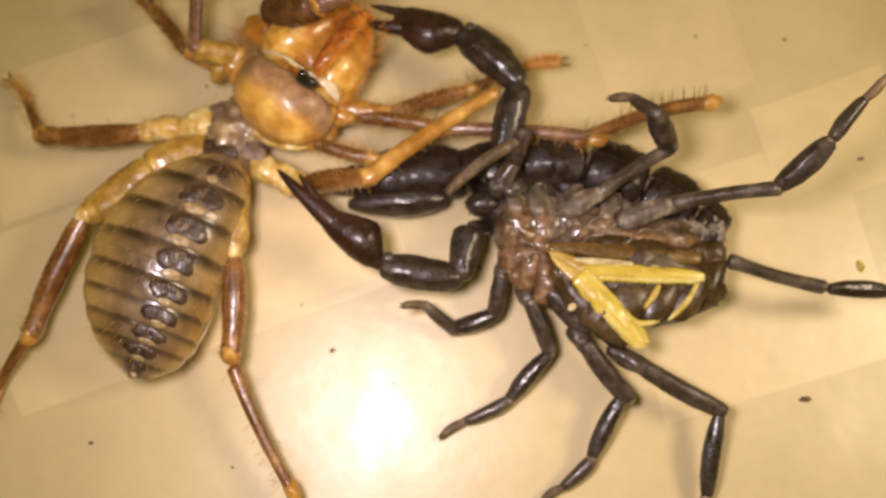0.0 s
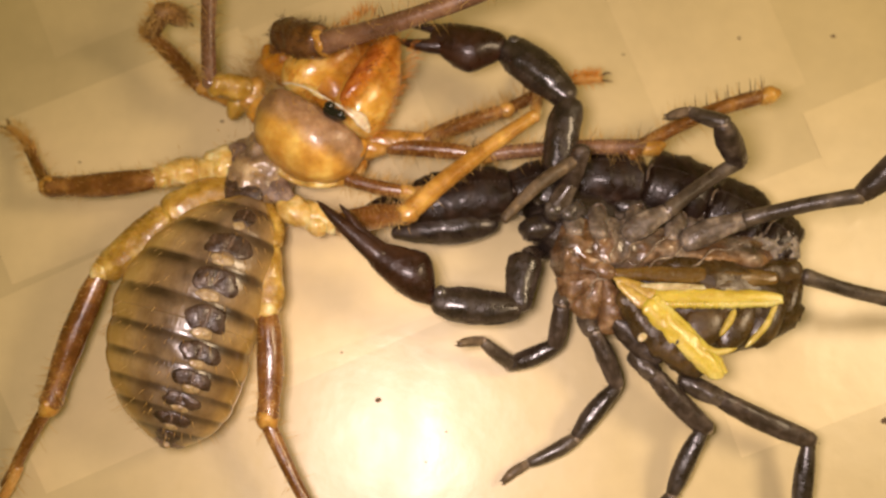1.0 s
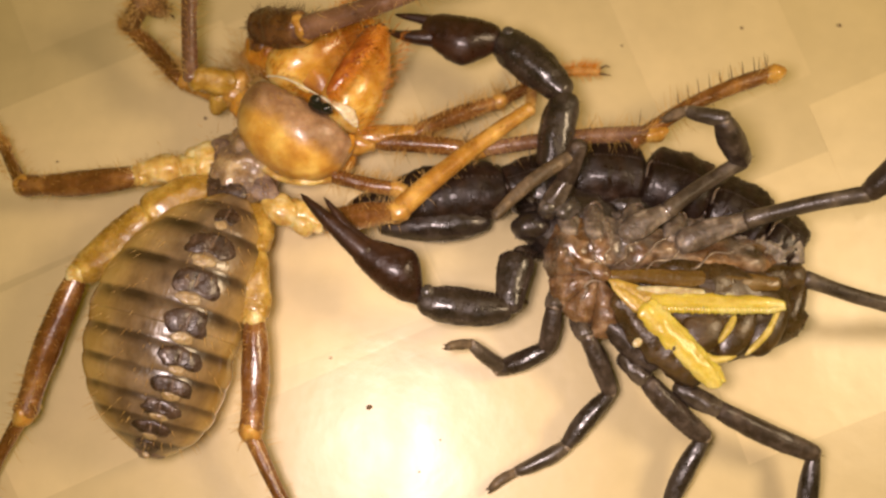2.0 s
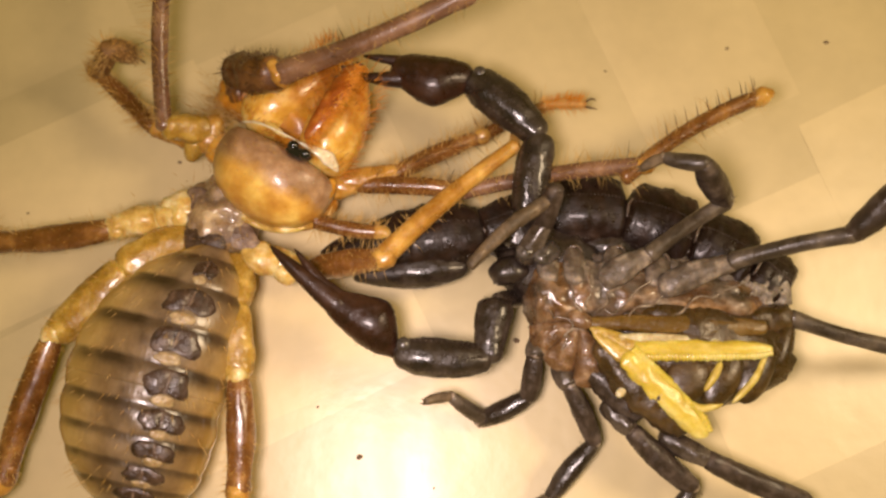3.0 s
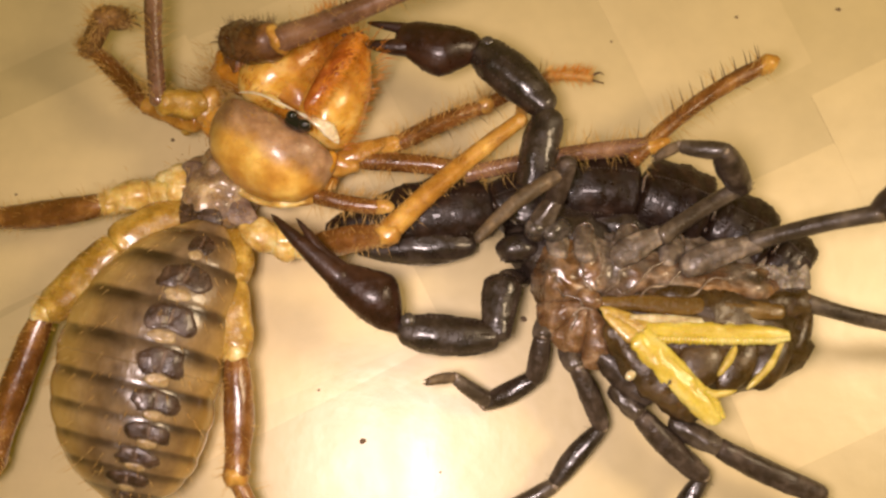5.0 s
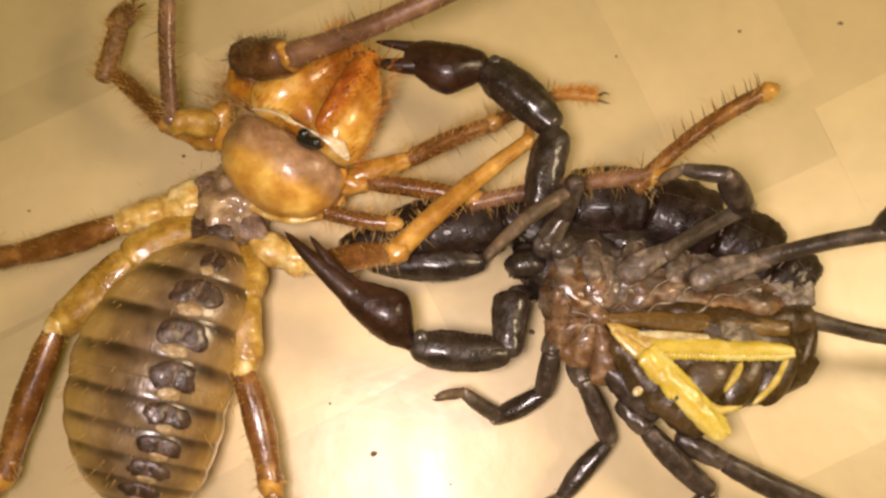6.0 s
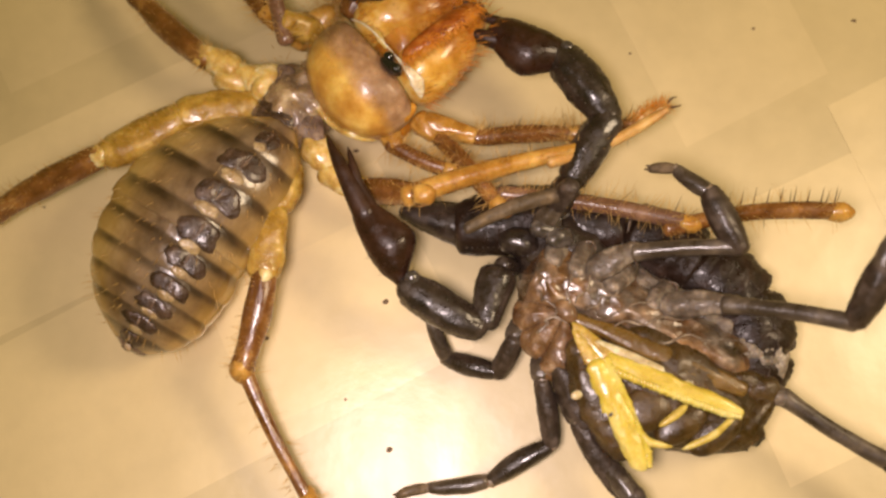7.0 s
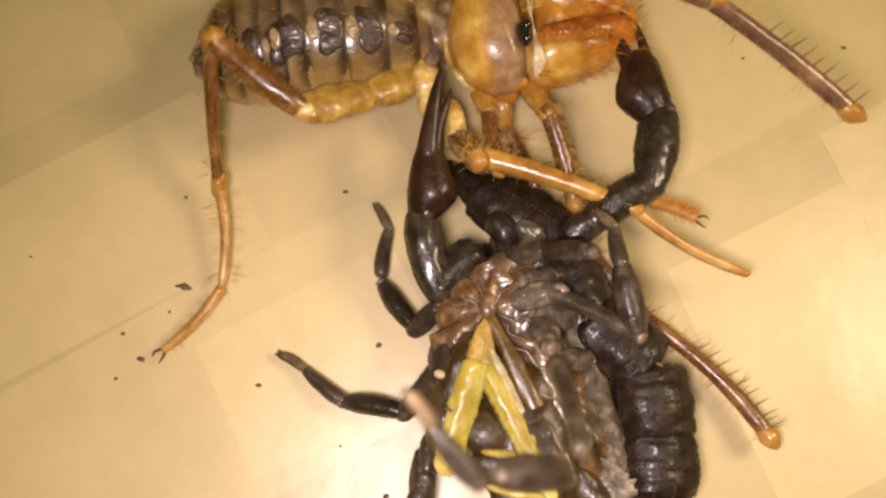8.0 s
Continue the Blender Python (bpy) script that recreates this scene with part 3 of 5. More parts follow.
# two swollen jaws, with a dark toothed ridge each
JAWAMBER = jaw_skin()
JAW = [(0, 2.5), (0.28, 3.35), (0.58, 2.9), (0.85, 1.4), (1, 0.5)]
for seed, a, b in ((1, (-12.64, 10.96, 7.5), (-7.34, 23.25, 7.5)), (2, (-20.02, 16.13, 7.5), (-8.82, 24.23, 7.5))):
    size = (Vector(b) - Vector(a)).length
    jaw = part("jaw", spindle(size, JAW, 1.15, 20, 24, 0.06, seed), JAWAMBER, spider, SP @ along(a, b), "swollen amber jaw with a red-brown toothed ridge")
    jaw["reach"] = size
    side = 1 if seed == 1 else -1
    fuzz(jaw, 3.5, 520, 1.5, 40 + seed, ORANGEHAIR, 0.6, 0.045)
    fuzz(jaw, 3.5, 200, 1.3, 50 + seed, REDAMBER, 0.9, 0.05, "short red bristles")

# the red toothed edge where the jaws meet, with a fringe of orange bristles
EDGE = [(-8.31, 21.98, 10.6), (-9.22, 19.22, 11.8), (-10.53, 16.62, 12.3), (-11.84, 14.62, 12.2), (-13.09, 13.07, 11.7)]
jaw_edge = part("jaw_edge", tube(EDGE, [0.6, 1.1, 1.1, 0.9, 0.45], 12, 0.5), REDAMBER, spider, SP, "red-brown toothed edge of the jaws")
rnd = random.Random(77)
for k in range(9):
    c = Vector(EDGE[0]).lerp(Vector(EDGE[2]), k / 8)
    d = Vector((-0.75, 0.1, 0.35)) if k % 2 else Vector((0.8, -0.2, 0.3))
    part("tooth", tube([c + d * 0.4, c + d * 0.95, c + d * 1.35 + Vector((0, 0, -0.3))], [0.34, 0.24, 0.05], 6), DARKHAIR if k < 5 else REDAMBER, jaw_edge)
fringe = []
for k in range(620):
    q = rnd.random() * 3.98
    c = Vector(EDGE[int(q)]).lerp(Vector(EDGE[int(q) + 1]), q % 1)
    d = Vector((rnd.uniform(0.1, 1.0), rnd.uniform(-0.9, 0.1), rnd.uniform(0.0, 0.4))).normalized()
    fringe.append(spike(c - d * 0.2, c + d * rnd.uniform(0.8, 2.4), 0.085))
tagged(part("bristles", joined(*fringe), ORANGEHAIR, jaw_edge, None, "orange bristle fringe"), kind="stuff")

part("snout", lump((-15.63, 17.13, 6.8), (4.6, 2.8, 3.4), -32, 24, 14, 0.2, 0.5), AMBER, spider, SP, "amber snout between the jaws")

# narrow thorax between head and abdomen
thorax = part("thorax_back", lump((-23.51, 6.78, 4.6), (5.6, 4.2, 3.2), 60, 72, 36, 0.17, 0.7), WRINKLED, spider, SP, "wrinkled cream and grey-purple thorax skin")
for name, material, c, r, yaw in (
    ("thorax_plate", THORAX, (-24.3, 7.4, 6.7), (2.9, 2.1, 0.55), -50),
    ("thorax_plate", THORAX, (-21.2, 5.0, 6.5), (3.0, 1.6, 0.55), -40),
    ("thorax_plate", PLATE, (-24.3, 3.95, 7.0), (2.4, 2.0, 0.6), -25),
    ("thorax_plate", PLATE, (-22.9, 0.5, 7.1), (1.5, 2.0, 0.8), -20),
    ("shoulder", CREAM, (-27.26, 7.65, 5.5), (2.6, 2.3, 2.0), 20),
    ("shoulder", CREAM, (-30.6, 6.67, 5.5), (2.6, 1.6, 1.6), 15),
    ("shoulder", CREAM, (-18.61, 2.16, 5.5), (2.6, 1.8, 1.8), -25),
    ("shoulder", CREAM, (-16.2, 1.03, 5.0), (1.8, 1.5, 1.5), -25),
    ("shoulder", YELLOWSKIN, (-25.92, 15.68, 5.3), (2.2, 1.5, 1.5), 60),
    ("shoulder", YELLOWSKIN, (-23.4, 19.2, 5.0), (1.1, 1.4, 1.2), 20),
    ("shoulder", HONEY, (-24.35, 16.3, 5.9), (2.3, 1.5, 1.6), 65),
    ("shoulder", AMBER, (-23.3, 14.6, 5.6), (1.7, 2.0, 1.5), 20),
    ("shoulder", AMBER, (-13.05, 7.83, 5.0), (2.6, 1.5, 1.6), 20),
    ("shoulder", AMBER, (-20.99, 20.27, 6.0), (3.0, 2.4, 2.6), 0),
):
    part(name, lump(c, r, yaw, 30, 18, wave=0.30, size=0.55), material, spider, SP)

fine = []
for k in range(160):
    c = Vector((-23.51, 6.78, 4.6)) + Vector((rnd.gauss(0, 2.8), rnd.gauss(0, 2.8), 2.2))
    fine.append(spike(c, c + Vector((rnd.gauss(0, 0.4), rnd.gauss(0, 0.4), 1.2)), 0.04))
for k in range(420):
    c = Vector((-22.9, 17.9, 6.6)) + Vector((rnd.gauss(0, 1.5), rnd.gauss(0, 2.2), rnd.uniform(-0.6, 0.6)))
    fine.append(spike(c, c + Vector((rnd.gauss(-0.9, 0.7), rnd.gauss(0.5, 0.7), rnd.uniform(0.2, 1.2))), 0.04))
tagged(part("hairs", joined(*fine), HAIR, thorax, None, "fine golden hairs"), kind="stuff")

# abdomen: banded soft skin with a row of dark plates down its back
AB_FRONT, AB_REAR = (-23.32, 3.17, 7.0), (-30.4, -23.77, 6.5)
AB_LEN = (Vector(AB_REAR) - Vector(AB_FRONT)).length
AB_YAW = math.degrees(math.atan2(AB_REAR[1] - AB_FRONT[1], AB_REAR[0] - AB_FRONT[0]))
AB_WIDTH = [(0, 1.6), (0.10, 4.8), (0.28, 7.2), (0.55, 8.1), (0.80, 7.2), (0.93, 4.9), (1, 1.9)]


def abdomen_pose(turn, slide):
    """The abdomen turns at its waist and draws in under the thorax."""
    return SP @ pose(AB_FRONT[0] * MM, AB_FRONT[1] * MM, (6.6 - 0.15 * slide) * MM, 0, 0, AB_YAW + turn) @ pose(-slide * MM, 0, 0)


AB_JOINTS = (-0.03, 0.055, 0.17, 0.325, 0.47, 0.61, 0.715, 0.805, 0.88, 0.95, 1.02)


def ring_number(u):
    """Which ring of the abdomen u lies in, with its fraction."""
    for k, (a, b) in enumerate(zip(AB_JOINTS, AB_JOINTS[1:])):
        if u <= b:
            return k + (u - a) / (b - a)
    return 9.99


def abdomen_point(u, a, off=0.0):
    """A point of the abdomen's skin: u along it, a round it (degrees, 90 is the top)."""
    joint = math.sin(math.pi * (ring_number(u) % 1)) ** 0.5
    r = profile(AB_WIDTH, u) * (0.972 + 0.034 * joint) + off
    y = r * math.cos(radians(a)) - 2.6 * math.sin(math.pi * u)
    z = r * math.sin(radians(a)) * (0.80 if a % 360 < 180 else 0.72)
    k = 0.22 * noise.noise((u * 9, math.cos(radians(a)) * 2.0, math.sin(radians(a)) * 2.0))
    return (u * AB_LEN, y + k * math.cos(radians(a)), z + k * math.sin(radians(a)))


OLIVE = abdomen_skin()


def abdomen_half(name, start, stop, off, label):
    us = [start + (stop - start) * i / 64 for i in range(65)]
    ob = part(name, rings([[abdomen_point(u, 7.5 * j, off) for j in range(48)] for u in us]), OLIVE, spider, abdomen_pose(0, 0), label)
    ring = ob.data.attributes.new("ring", "FLOAT", "POINT")
    ring.data.foreach_set("value", [ring_number(u) for u in us for j in range(48)])
    flank = ob.data.attributes.new("flank", "FLOAT", "POINT")
    flank.data.foreach_set("value", [min(abs((7.5 * j - 72 + 180) % 360 - 180) / 115, 1.0) for u in us for j in range(48)])
    return ob


abdomen = abdomen_half("abdomen", 0.0, 0.552, 0.0, "olive-tan abdomen with dark bands at its joints")
abdomen_end = abdomen_half("abdomen_end", 0.40, 1.0, -0.10, "olive-tan end of the abdomen with dark bands")


def back_plate(u, half_u, mid, half_a, rise=0.30, notch=0.0, seed=0.0):
    """A dark plate lying on the skin: rounded in front, with a notch in its hind edge."""
    out = []
    for i in range(11):
        s = i / 10
        ring = []
        for j in range(28):
            t = 2 * math.pi * j / 28
            c, d = (math.copysign(abs(v) ** 0.92, v) for v in (math.cos(t), math.sin(t)))
            c *= 1 - notch * max(c, 0) * math.exp(-(d / 0.55) ** 2)
            edge = 1 + 0.26 * noise.noise((math.cos(t) * 1.6 + seed, math.sin(t) * 1.6, u * 30))
            fold = 0.10 * noise.noise((u * 40 + s * 1.5 * math.cos(t), s * 5 * math.sin(t), seed))
            lobe = 0.22 * math.exp(-(d * s / 0.22) ** 2) if notch else 0.0
            off = 0.02 + rise * (1 - s ** 4) + (fold - lobe) * (1 - s ** 3) - (0.15 if i == 10 else 0)
            ring.append(abdomen_point(u + half_u * s * c * edge, mid + half_a * s * d * edge, off))
        out.append(ring)
    return rings(out)


for k in range(1, 10):
    a, b = AB_JOINTS[k], AB_JOINTS[k + 1]
    half = (b - a) / 2
    u = (a + b) / 2 - half * 0.08
    owner = abdomen if u < 0.56 else abdomen_end
    wide = (14, 22, 20, 18, 17, 17, 18, 21, 26)[k - 1]
    mid = (68, 66, 64, 60, 58, 60, 66, 72, 78)[k - 1]
    part("back_plate", back_plate(u, half * 0.84, mid, wide * 1.02, 0.20, 0.58, k), PLATE, owner, None, "dark purple-brown arched back plate")
    seam = [abdomen_point(u - half * (0.62 - 0.2 * q), mid + 1, 0.10) for q in range(5)]
    part("plate_seam", tube(seam, [0.05, 0.12, 0.13, 0.12, 0.06], 6, 0.6), THORAX, owner, None, "pale seam between the plate's lobes")
    part("pale_patch", back_plate(u + half * 0.74, half * 0.32, mid + 1, wide * 0.48, 0.12, 0.0, k), IVORYSKIN, owner, None, "cream patch in the plate's notch")
part("tail_cone", lump((AB_LEN * 0.985, 0.1, 0.2), (1.1, 1.7, 1.5), 0, wave=0.25, size=0.9), THORAX, abdomen_end)
for seed, owner in enumerate((abdomen, abdomen_end)):
    rnd = random.Random(seed)
    fine = []
    for _ in range(90):
        u, a = rnd.uniform(0.05, 0.5) + 0.48 * seed, rnd.uniform(-20, 200)
        c = Vector(abdomen_point(u, a))
        fine.append(spike(c, c + Vector((0.5 + 0.4 * rnd.random(), 0.8 * math.cos(radians(a)), 0.5 * math.sin(radians(a)))) * rnd.uniform(0.6, 1.3), 0.04))
    tagged(part("hairs", joined(*fine), HAIR, owner, None, "fine golden hairs"), kind="stuff")
LEGTHICK = [(0, 1.0), (0.15, 1.3), (0.5, 1.45), (0.85, 1.2), (1, 1.35)]
MID = [(0, 0.75), (0.15, 0.95), (0.6, 1.0), (0.9, 0.85), (1, 1.0)]
SOFT = [(0, 1.4), (0.4, 1.65), (0.8, 1.35), (1, 1.5)]
THIN = [(0, 0.85), (0.3, 0.75), (0.8, 0.62), (1, 0.75)]
FOOT = [(0, 0.65), (0.4, 0.6), (0.8, 0.55), (1, 0.4)]
PALP = [(0, 0.9), (0.4, 0.85), (0.85, 0.9), (1, 0.8)]
BROAD = [(0, 1.4), (0.4, 2.0), (0.8, 1.85), (1, 1.5)]
S1 = ("coxa", YELLOWSKIN, BROAD, 0.7, "pale yellow soft leg base")
S2 = ("trochanter", CREAM, SOFT, 1.0, "cream soft leg joint")
S3 = ("femur", BROWNLEG, LEGTHICK, 1.0, "")
S4 = ("tibia", BROWNLEG, THIN, 1.0, "")
S5 = ("foot", TANLEG, FOOT, 1.0, "")
hind_left = limb(spider, SPIDER_ROWS, [S1, S1, S3, S4, S5],
    [(-25.86, 5.37, 5.5), (-32.51, 1.15, 7.5), (-39.29, -5.64, 7), (-44.0, -20.01, 5), (-48.16, -27.07, 2.5), (-51.44, -32.7, 1.5)], {
        7.0: [(-21.86, 18.31, 5.5), (-29.16, 16.48, 7.5), (-37.19, 12.59, 7), (-48.71, 7.51, 5), (-58.94, 5.85, 2.5), (-66.19, 5.17, 1.5)],
        7.5: [(-11.23, 28.24, 5.5), (-21.38, 28.03, 7.5), (-28.21, 27.43, 7), (-38.41, 26.29, 5), (-49.61, 22.1, 2.5), (-56.15, 18.25, 1.5)],
        8.0: [(-0.56, 34.33, 5.5), (-7.82, 38.2, 7.5), (-13.99, 43.98, 7), (-27.98, 53.16, 5), (-43.17, 59.33, 2.5), (-52.06, 62.39, 1.5)],
    })
hind_right = limb(spider, SPIDER_ROWS, [S1, S1, S3, S4, S5, S5],
    [(-21.36, 2.16, 5.5), (-21.04, -2.91, 7), (-20.32, -10.39, 7), (-20.2, -21.72, 6), (-12.59, -35.11, 4), (-7.52, -43.79, 2), (-3.57, -50.14, 1)], {
        0.0: [(-23.36, 1.89, 5.5), (-21.57, -1.75, 7), (-20.78, -8.74, 7), (-19.46, -21.64, 6), (-10.22, -36.48, 4), (-3.93, -45.65, 2), (1.84, -52.51, 1)],
        5.0: [(-21.11, 2.18, 5.5), (-20.82, -2.88, 7), (-20.18, -10.37, 7), (-20.15, -21.75, 6), (-12.72, -35.18, 4), (-7.72, -43.93, 2), (-3.84, -50.3, 1)],
        6.5: [(-20.61, 2.16, 5.5), (-20.99, -3.17, 7), (-21.16, -9.15, 7), (-17.44, -22.04, 6), (-10.68, -34.39, 4), (-6.74, -42.95, 2), (-3.24, -49.22, 1)],
        7.0: [(-17.89, 12.6, 5.5), (-19.68, 4.71, 7), (-20.23, -0.05, 7), (-22.63, -9.86, 6), (-16.53, -22.97, 4), (-13.29, -31.75, 2), (-11.87, -39.19, 1)],
        7.2: [(-14.72, 16.08, 5.5), (-18.15, 9.08, 7), (-20.23, 2.25, 7), (-29.01, -0.62, 9.0), (-22.32, -15.29, 4), (-19.92, -22.59, 2), (-18.46, -28.15, 1)],
        7.3: [(-12.03, 18.23, 5.5), (-15.26, 13.03, 7), (-17.39, 9.74, 7), (-24.63, -0.98, 6), (-18.33, -16.47, 4), (-16.85, -25.31, 2), (-20.77, -31.54, 1)],
        7.5: [(-10.0, 20.75, 5.5), (-13.99, 14.0, 7), (-16.84, 11.38, 8.0), (-24.16, 13.2, 12.0), (-23.59, -0.12, 4), (-22.55, -11.36, 2), (-25.47, -19.32, 1)],
        7.7: [(-5.13, 23.7, 5.5), (-8.87, 20.0, 7), (-15.88, 14.65, 9.0), (-25.42, 11.02, 11.0), (-23.31, -2.78, 4), (-21.62, -15.92, 2), (-23.35, -21.36, 1)],
        7.8: [(-2.81, 25.34, 5.5), (-7.42, 22.04, 8.0), (-13.14, 16.94, 9.0), (-20.62, 10.7, 11.0), (-21.92, -3.46, 4), (-22.56, -13.88, 2), (-23.86, -21.58, 1)],
        7.9: [(-2.74, 25.59, 5.5), (-7.5, 22.27, 8.0), (-13.68, 18.59, 9.5), (-21.77, 19.74, 12.65), (-24.06, 11.13, 4.0), (-24.73, 2.57, 2.0), (-30.81, -3.48, 1.0)],
        8.0: [(-2.67, 25.84, 5.5), (-7.59, 22.5, 8.0), (-14.22, 20.23, 10.0), (-22.72, 27.13, 14.0), (-24.59, 14.78, 4), (-24.92, 4.0, 2), (-31.33, -2.12, 1)],
        2.5: [(-21.36, 2.16, 5.5), (-21.04, -2.91, 7), (-20.32, -10.39, 7), (-20.2, -21.72, 6), (-12.59, -35.11, 4), (-7.52, -43.79, 2), (-3.57, -50.14, 1)],
    })
mid_left = limb(spider, SPIDER_ROWS, [S2, S2, S3, S4, S5],
    [(-25.71, 7.65, 5.5), (-29.83, 6.83, 6), (-34.17, 5.69, 6.5), (-47.35, 4.88, 5), (-51.23, 10.22, 3), (-54.38, 13.01, 2)], {
        5.0: [(-25.38, 7.7, 5.5), (-29.52, 6.91, 6), (-33.86, 5.84, 6.5), (-47.06, 5.18, 5), (-50.87, 10.52, 3), (-53.97, 13.39, 2)],
        6.5: [(-25.36, 7.6, 5.5), (-29.24, 7.14, 6), (-33.27, 5.95, 6.5), (-46.74, 2.57, 5), (-51.1, 7.62, 3), (-54.33, 10.31, 2)],
        7.0: [(-20.03, 20.56, 5.5), (-23.63, 21.82, 6), (-27.22, 23.75, 6.5), (-34.81, 31.81, 5), (-42.48, 40.71, 3), (-47.05, 43.11, 2)],
        8.0: [(0.19, 36.05, 5.5), (-4.01, 40.33, 6), (-7.62, 44.62, 6.5), (-16.75, 50.85, 5), (-23.8, 57.6, 3), (-28.89, 60.38, 2)],
        2.5: [(-25.71, 7.65, 5.5), (-29.83, 6.83, 6), (-34.17, 5.69, 6.5), (-47.35, 4.88, 5), (-51.23, 10.22, 3), (-54.38, 13.01, 2)],
    })
front_left = limb(spider, SPIDER_ROWS, [("trochanter", HONEY, [(0, 1.2), (0.4, 1.4), (0.8, 1.05), (1, 1.0)], 1.0, "honey-brown soft leg joint"), ("femur", BROWNLEG, MID, 1.0, ""), ("tibia", FELTED, [(0, 0.9), (0.4, 1.05), (1, 1.1)], 1.0, ""), ("foot", FELTED, [(0, 1.0), (0.4, 1.25), (0.8, 1.1), (1, 0.6)], 1.0, "felted brown hooked foot")],
    [(-24.63, 15.34, 5.5), (-30.64, 17.16, 6), (-37.28, 23.92, 6), (-34.36, 24.48, 10.5), (-32.77, 24.93, 8.0)], {
        4.5: [(-24.88, 14.42, 5.5), (-30.84, 16.61, 6), (-37.01, 23.28, 6), (-34.17, 23.99, 10.5), (-32.49, 24.49, 8.0)],
        6.5: [(-24.04, 14.53, 5.5), (-29.29, 16.65, 6), (-35.45, 22.75, 6), (-35.55, 28.4, 6.5), (-34.9, 31.6, 6.0)],
        8.0: [(2.3, 38.77, 5.5), (-1.24, 43.79, 6), (-7.44, 49.45, 6), (-9.2, 54.8, 6.0), (-9.9, 57.9, 5.0)],
        2.5: [(-24.63, 15.34, 5.5), (-30.64, 17.16, 6), (-37.28, 23.92, 6), (-34.36, 24.48, 10.5), (-32.77, 24.93, 8.0)],
    })
feeler_left = limb(spider, SPIDER_ROWS, [(S2[0], YELLOWSKIN, *S2[2:4], "yellow soft base of the feeler leg"), ("femur", PURPLELEG, PALP, 1.0, ""), ("tibia", PURPLELEG, PALP, 1.0, "")],
    [(-24.6, 16.82, 6), (-28.52, 16.11, 9), (-28.61, 29.34, 12), (-28.85, 40.6, 14)], {
        6.5: [(-23.94, 16.28, 6), (-27.7, 15.55, 9), (-27.26, 29.14, 12), (-26.98, 40.55, 14)],
        7.0: [(-14.98, 26.18, 6), (-18.16, 26.04, 9), (-19.42, 35.01, 12), (-20.87, 44.64, 14)],
        8.0: [(4.93, 39.72, 6), (3.8, 42.79, 9), (0.65, 51.51, 12), (-0.18, 57.13, 14)],
    })
palp_left = limb(spider, SPIDER_ROWS, [("coxa", BROWNLEG, SOFT, 1.0, ""), ("trochanter", DARKLEG, [(0,1.9),(.5,2.1),(1,1.8)], 1.0, "dark brown bristly base of the feeler leg"), ("femur", PURPLELEG, [(0,1.45),(0.2,1.1),(0.8,1.0),(1,1.1)], 1.0, "raised purple-brown feeler leg"), ("tibia", PURPLELEG, PALP, 1.0, "")],
    [(-21.07, 19.77, 7), (-21.41, 22.51, 9), (-15.27, 19.27, 15), (3.56, 23.52, 22), (20.13, 33.34, 18)], {
        0.0: [(-17.06, 20.11, 7), (-19.8, 21.93, 9), (-12.98, 19.8, 15), (5.49, 27.78, 22), (14.76, 43.81, 18)],
        1.0: [(-20.87, 20.26, 7), (-20.65, 22.5, 9), (-14.69, 18.38, 15), (4.1, 21.66, 22), (20.27, 31.25, 18)],
        3.5: [(-20.37, 19.36, 7), (-20.26, 22.07, 9), (-15.13, 18.45, 15), (5.21, 22.94, 22), (21.85, 31.83, 18)],
        6.5: [(-19.51, 20.22, 7), (-20.31, 22.59, 9), (-14.83, 19.35, 15), (4.72, 22.89, 22), (20.53, 30.85, 18)],
        7.0: [(-11.11, 27.51, 7), (-9.64, 29.7, 9), (-5.69, 28.46, 15), (4.99, 25.28, 22), (19.0, 25.44, 18)],
        7.5: [(0.92, 32.07, 7), (2.35, 34.91, 9), (4.44, 33.53, 15), (17.18, 23.0, 22), (32.63, 16.04, 18)],
        8.0: [(8.26, 34.59, 7), (9.6, 37.44, 9), (12.34, 35.28, 15), (23.26, 24.23, 22), (36.72, 13.96, 18)],
        2.5: [(-21.07, 19.77, 7), (-21.41, 22.51, 9), (-15.27, 19.27, 15), (3.56, 23.52, 22), (20.13, 33.34, 18)],
    })
palp_right = limb(spider, SPIDER_ROWS, [("coxa", HONEY, [(0, 1.2), (0.4, 1.25), (0.8, 1.0), (1, 0.95)], 1.0, ""), ("femur", BROWNLEG, MID, 1.0, ""), ("tibia", PURPLELEG, PALP, 1.0, ""), ("foot", BROWNLEG, PALP, 1.0, "bristly brown feeler tip")],
    [(-11.43, 9.77, 6), (-8.33, 9.97, 6), (3.13, 8.74, 7), (22.32, 10.76, 8), (33.14, 16.44, 9)], {
        0.0: [(-11.32, 9.73, 6), (-8.22, 9.98, 6), (3.29, 8.69, 7), (20.96, 8.55, 8), (33.31, 13.27, 9)],
        6.5: [(-10.71, 8.96, 6), (-8.33, 8.54, 6), (3.35, 4.62, 7), (20.87, 5.95, 8), (32.3, 13.11, 9)],
        7.0: [(-5.32, 17.03, 6), (-1.27, 12.31, 6), (2.59, 6.76, 7), (24.68, 1.84, 8), (33.84, 2.15, 9)],
        7.5: [(1.98, 21.01, 6), (4.94, 18.35, 4.0), (9.77, 8.25, 2.0), (19.06, -1.82, 2.0), (28.77, -9.06, 4.0)],
        8.0: [(6.19, 23.44, 5.0), (7.18, 18.86, 3.0), (10.32, 10.58, 1.5), (19.97, -2.38, 1.5), (30.68, -15.4, 3.0)],
        2.5: [(-11.43, 9.77, 6), (-8.33, 9.97, 6), (3.13, 8.74, 7), (22.32, 10.76, 8), (33.14, 16.44, 9)],
    })
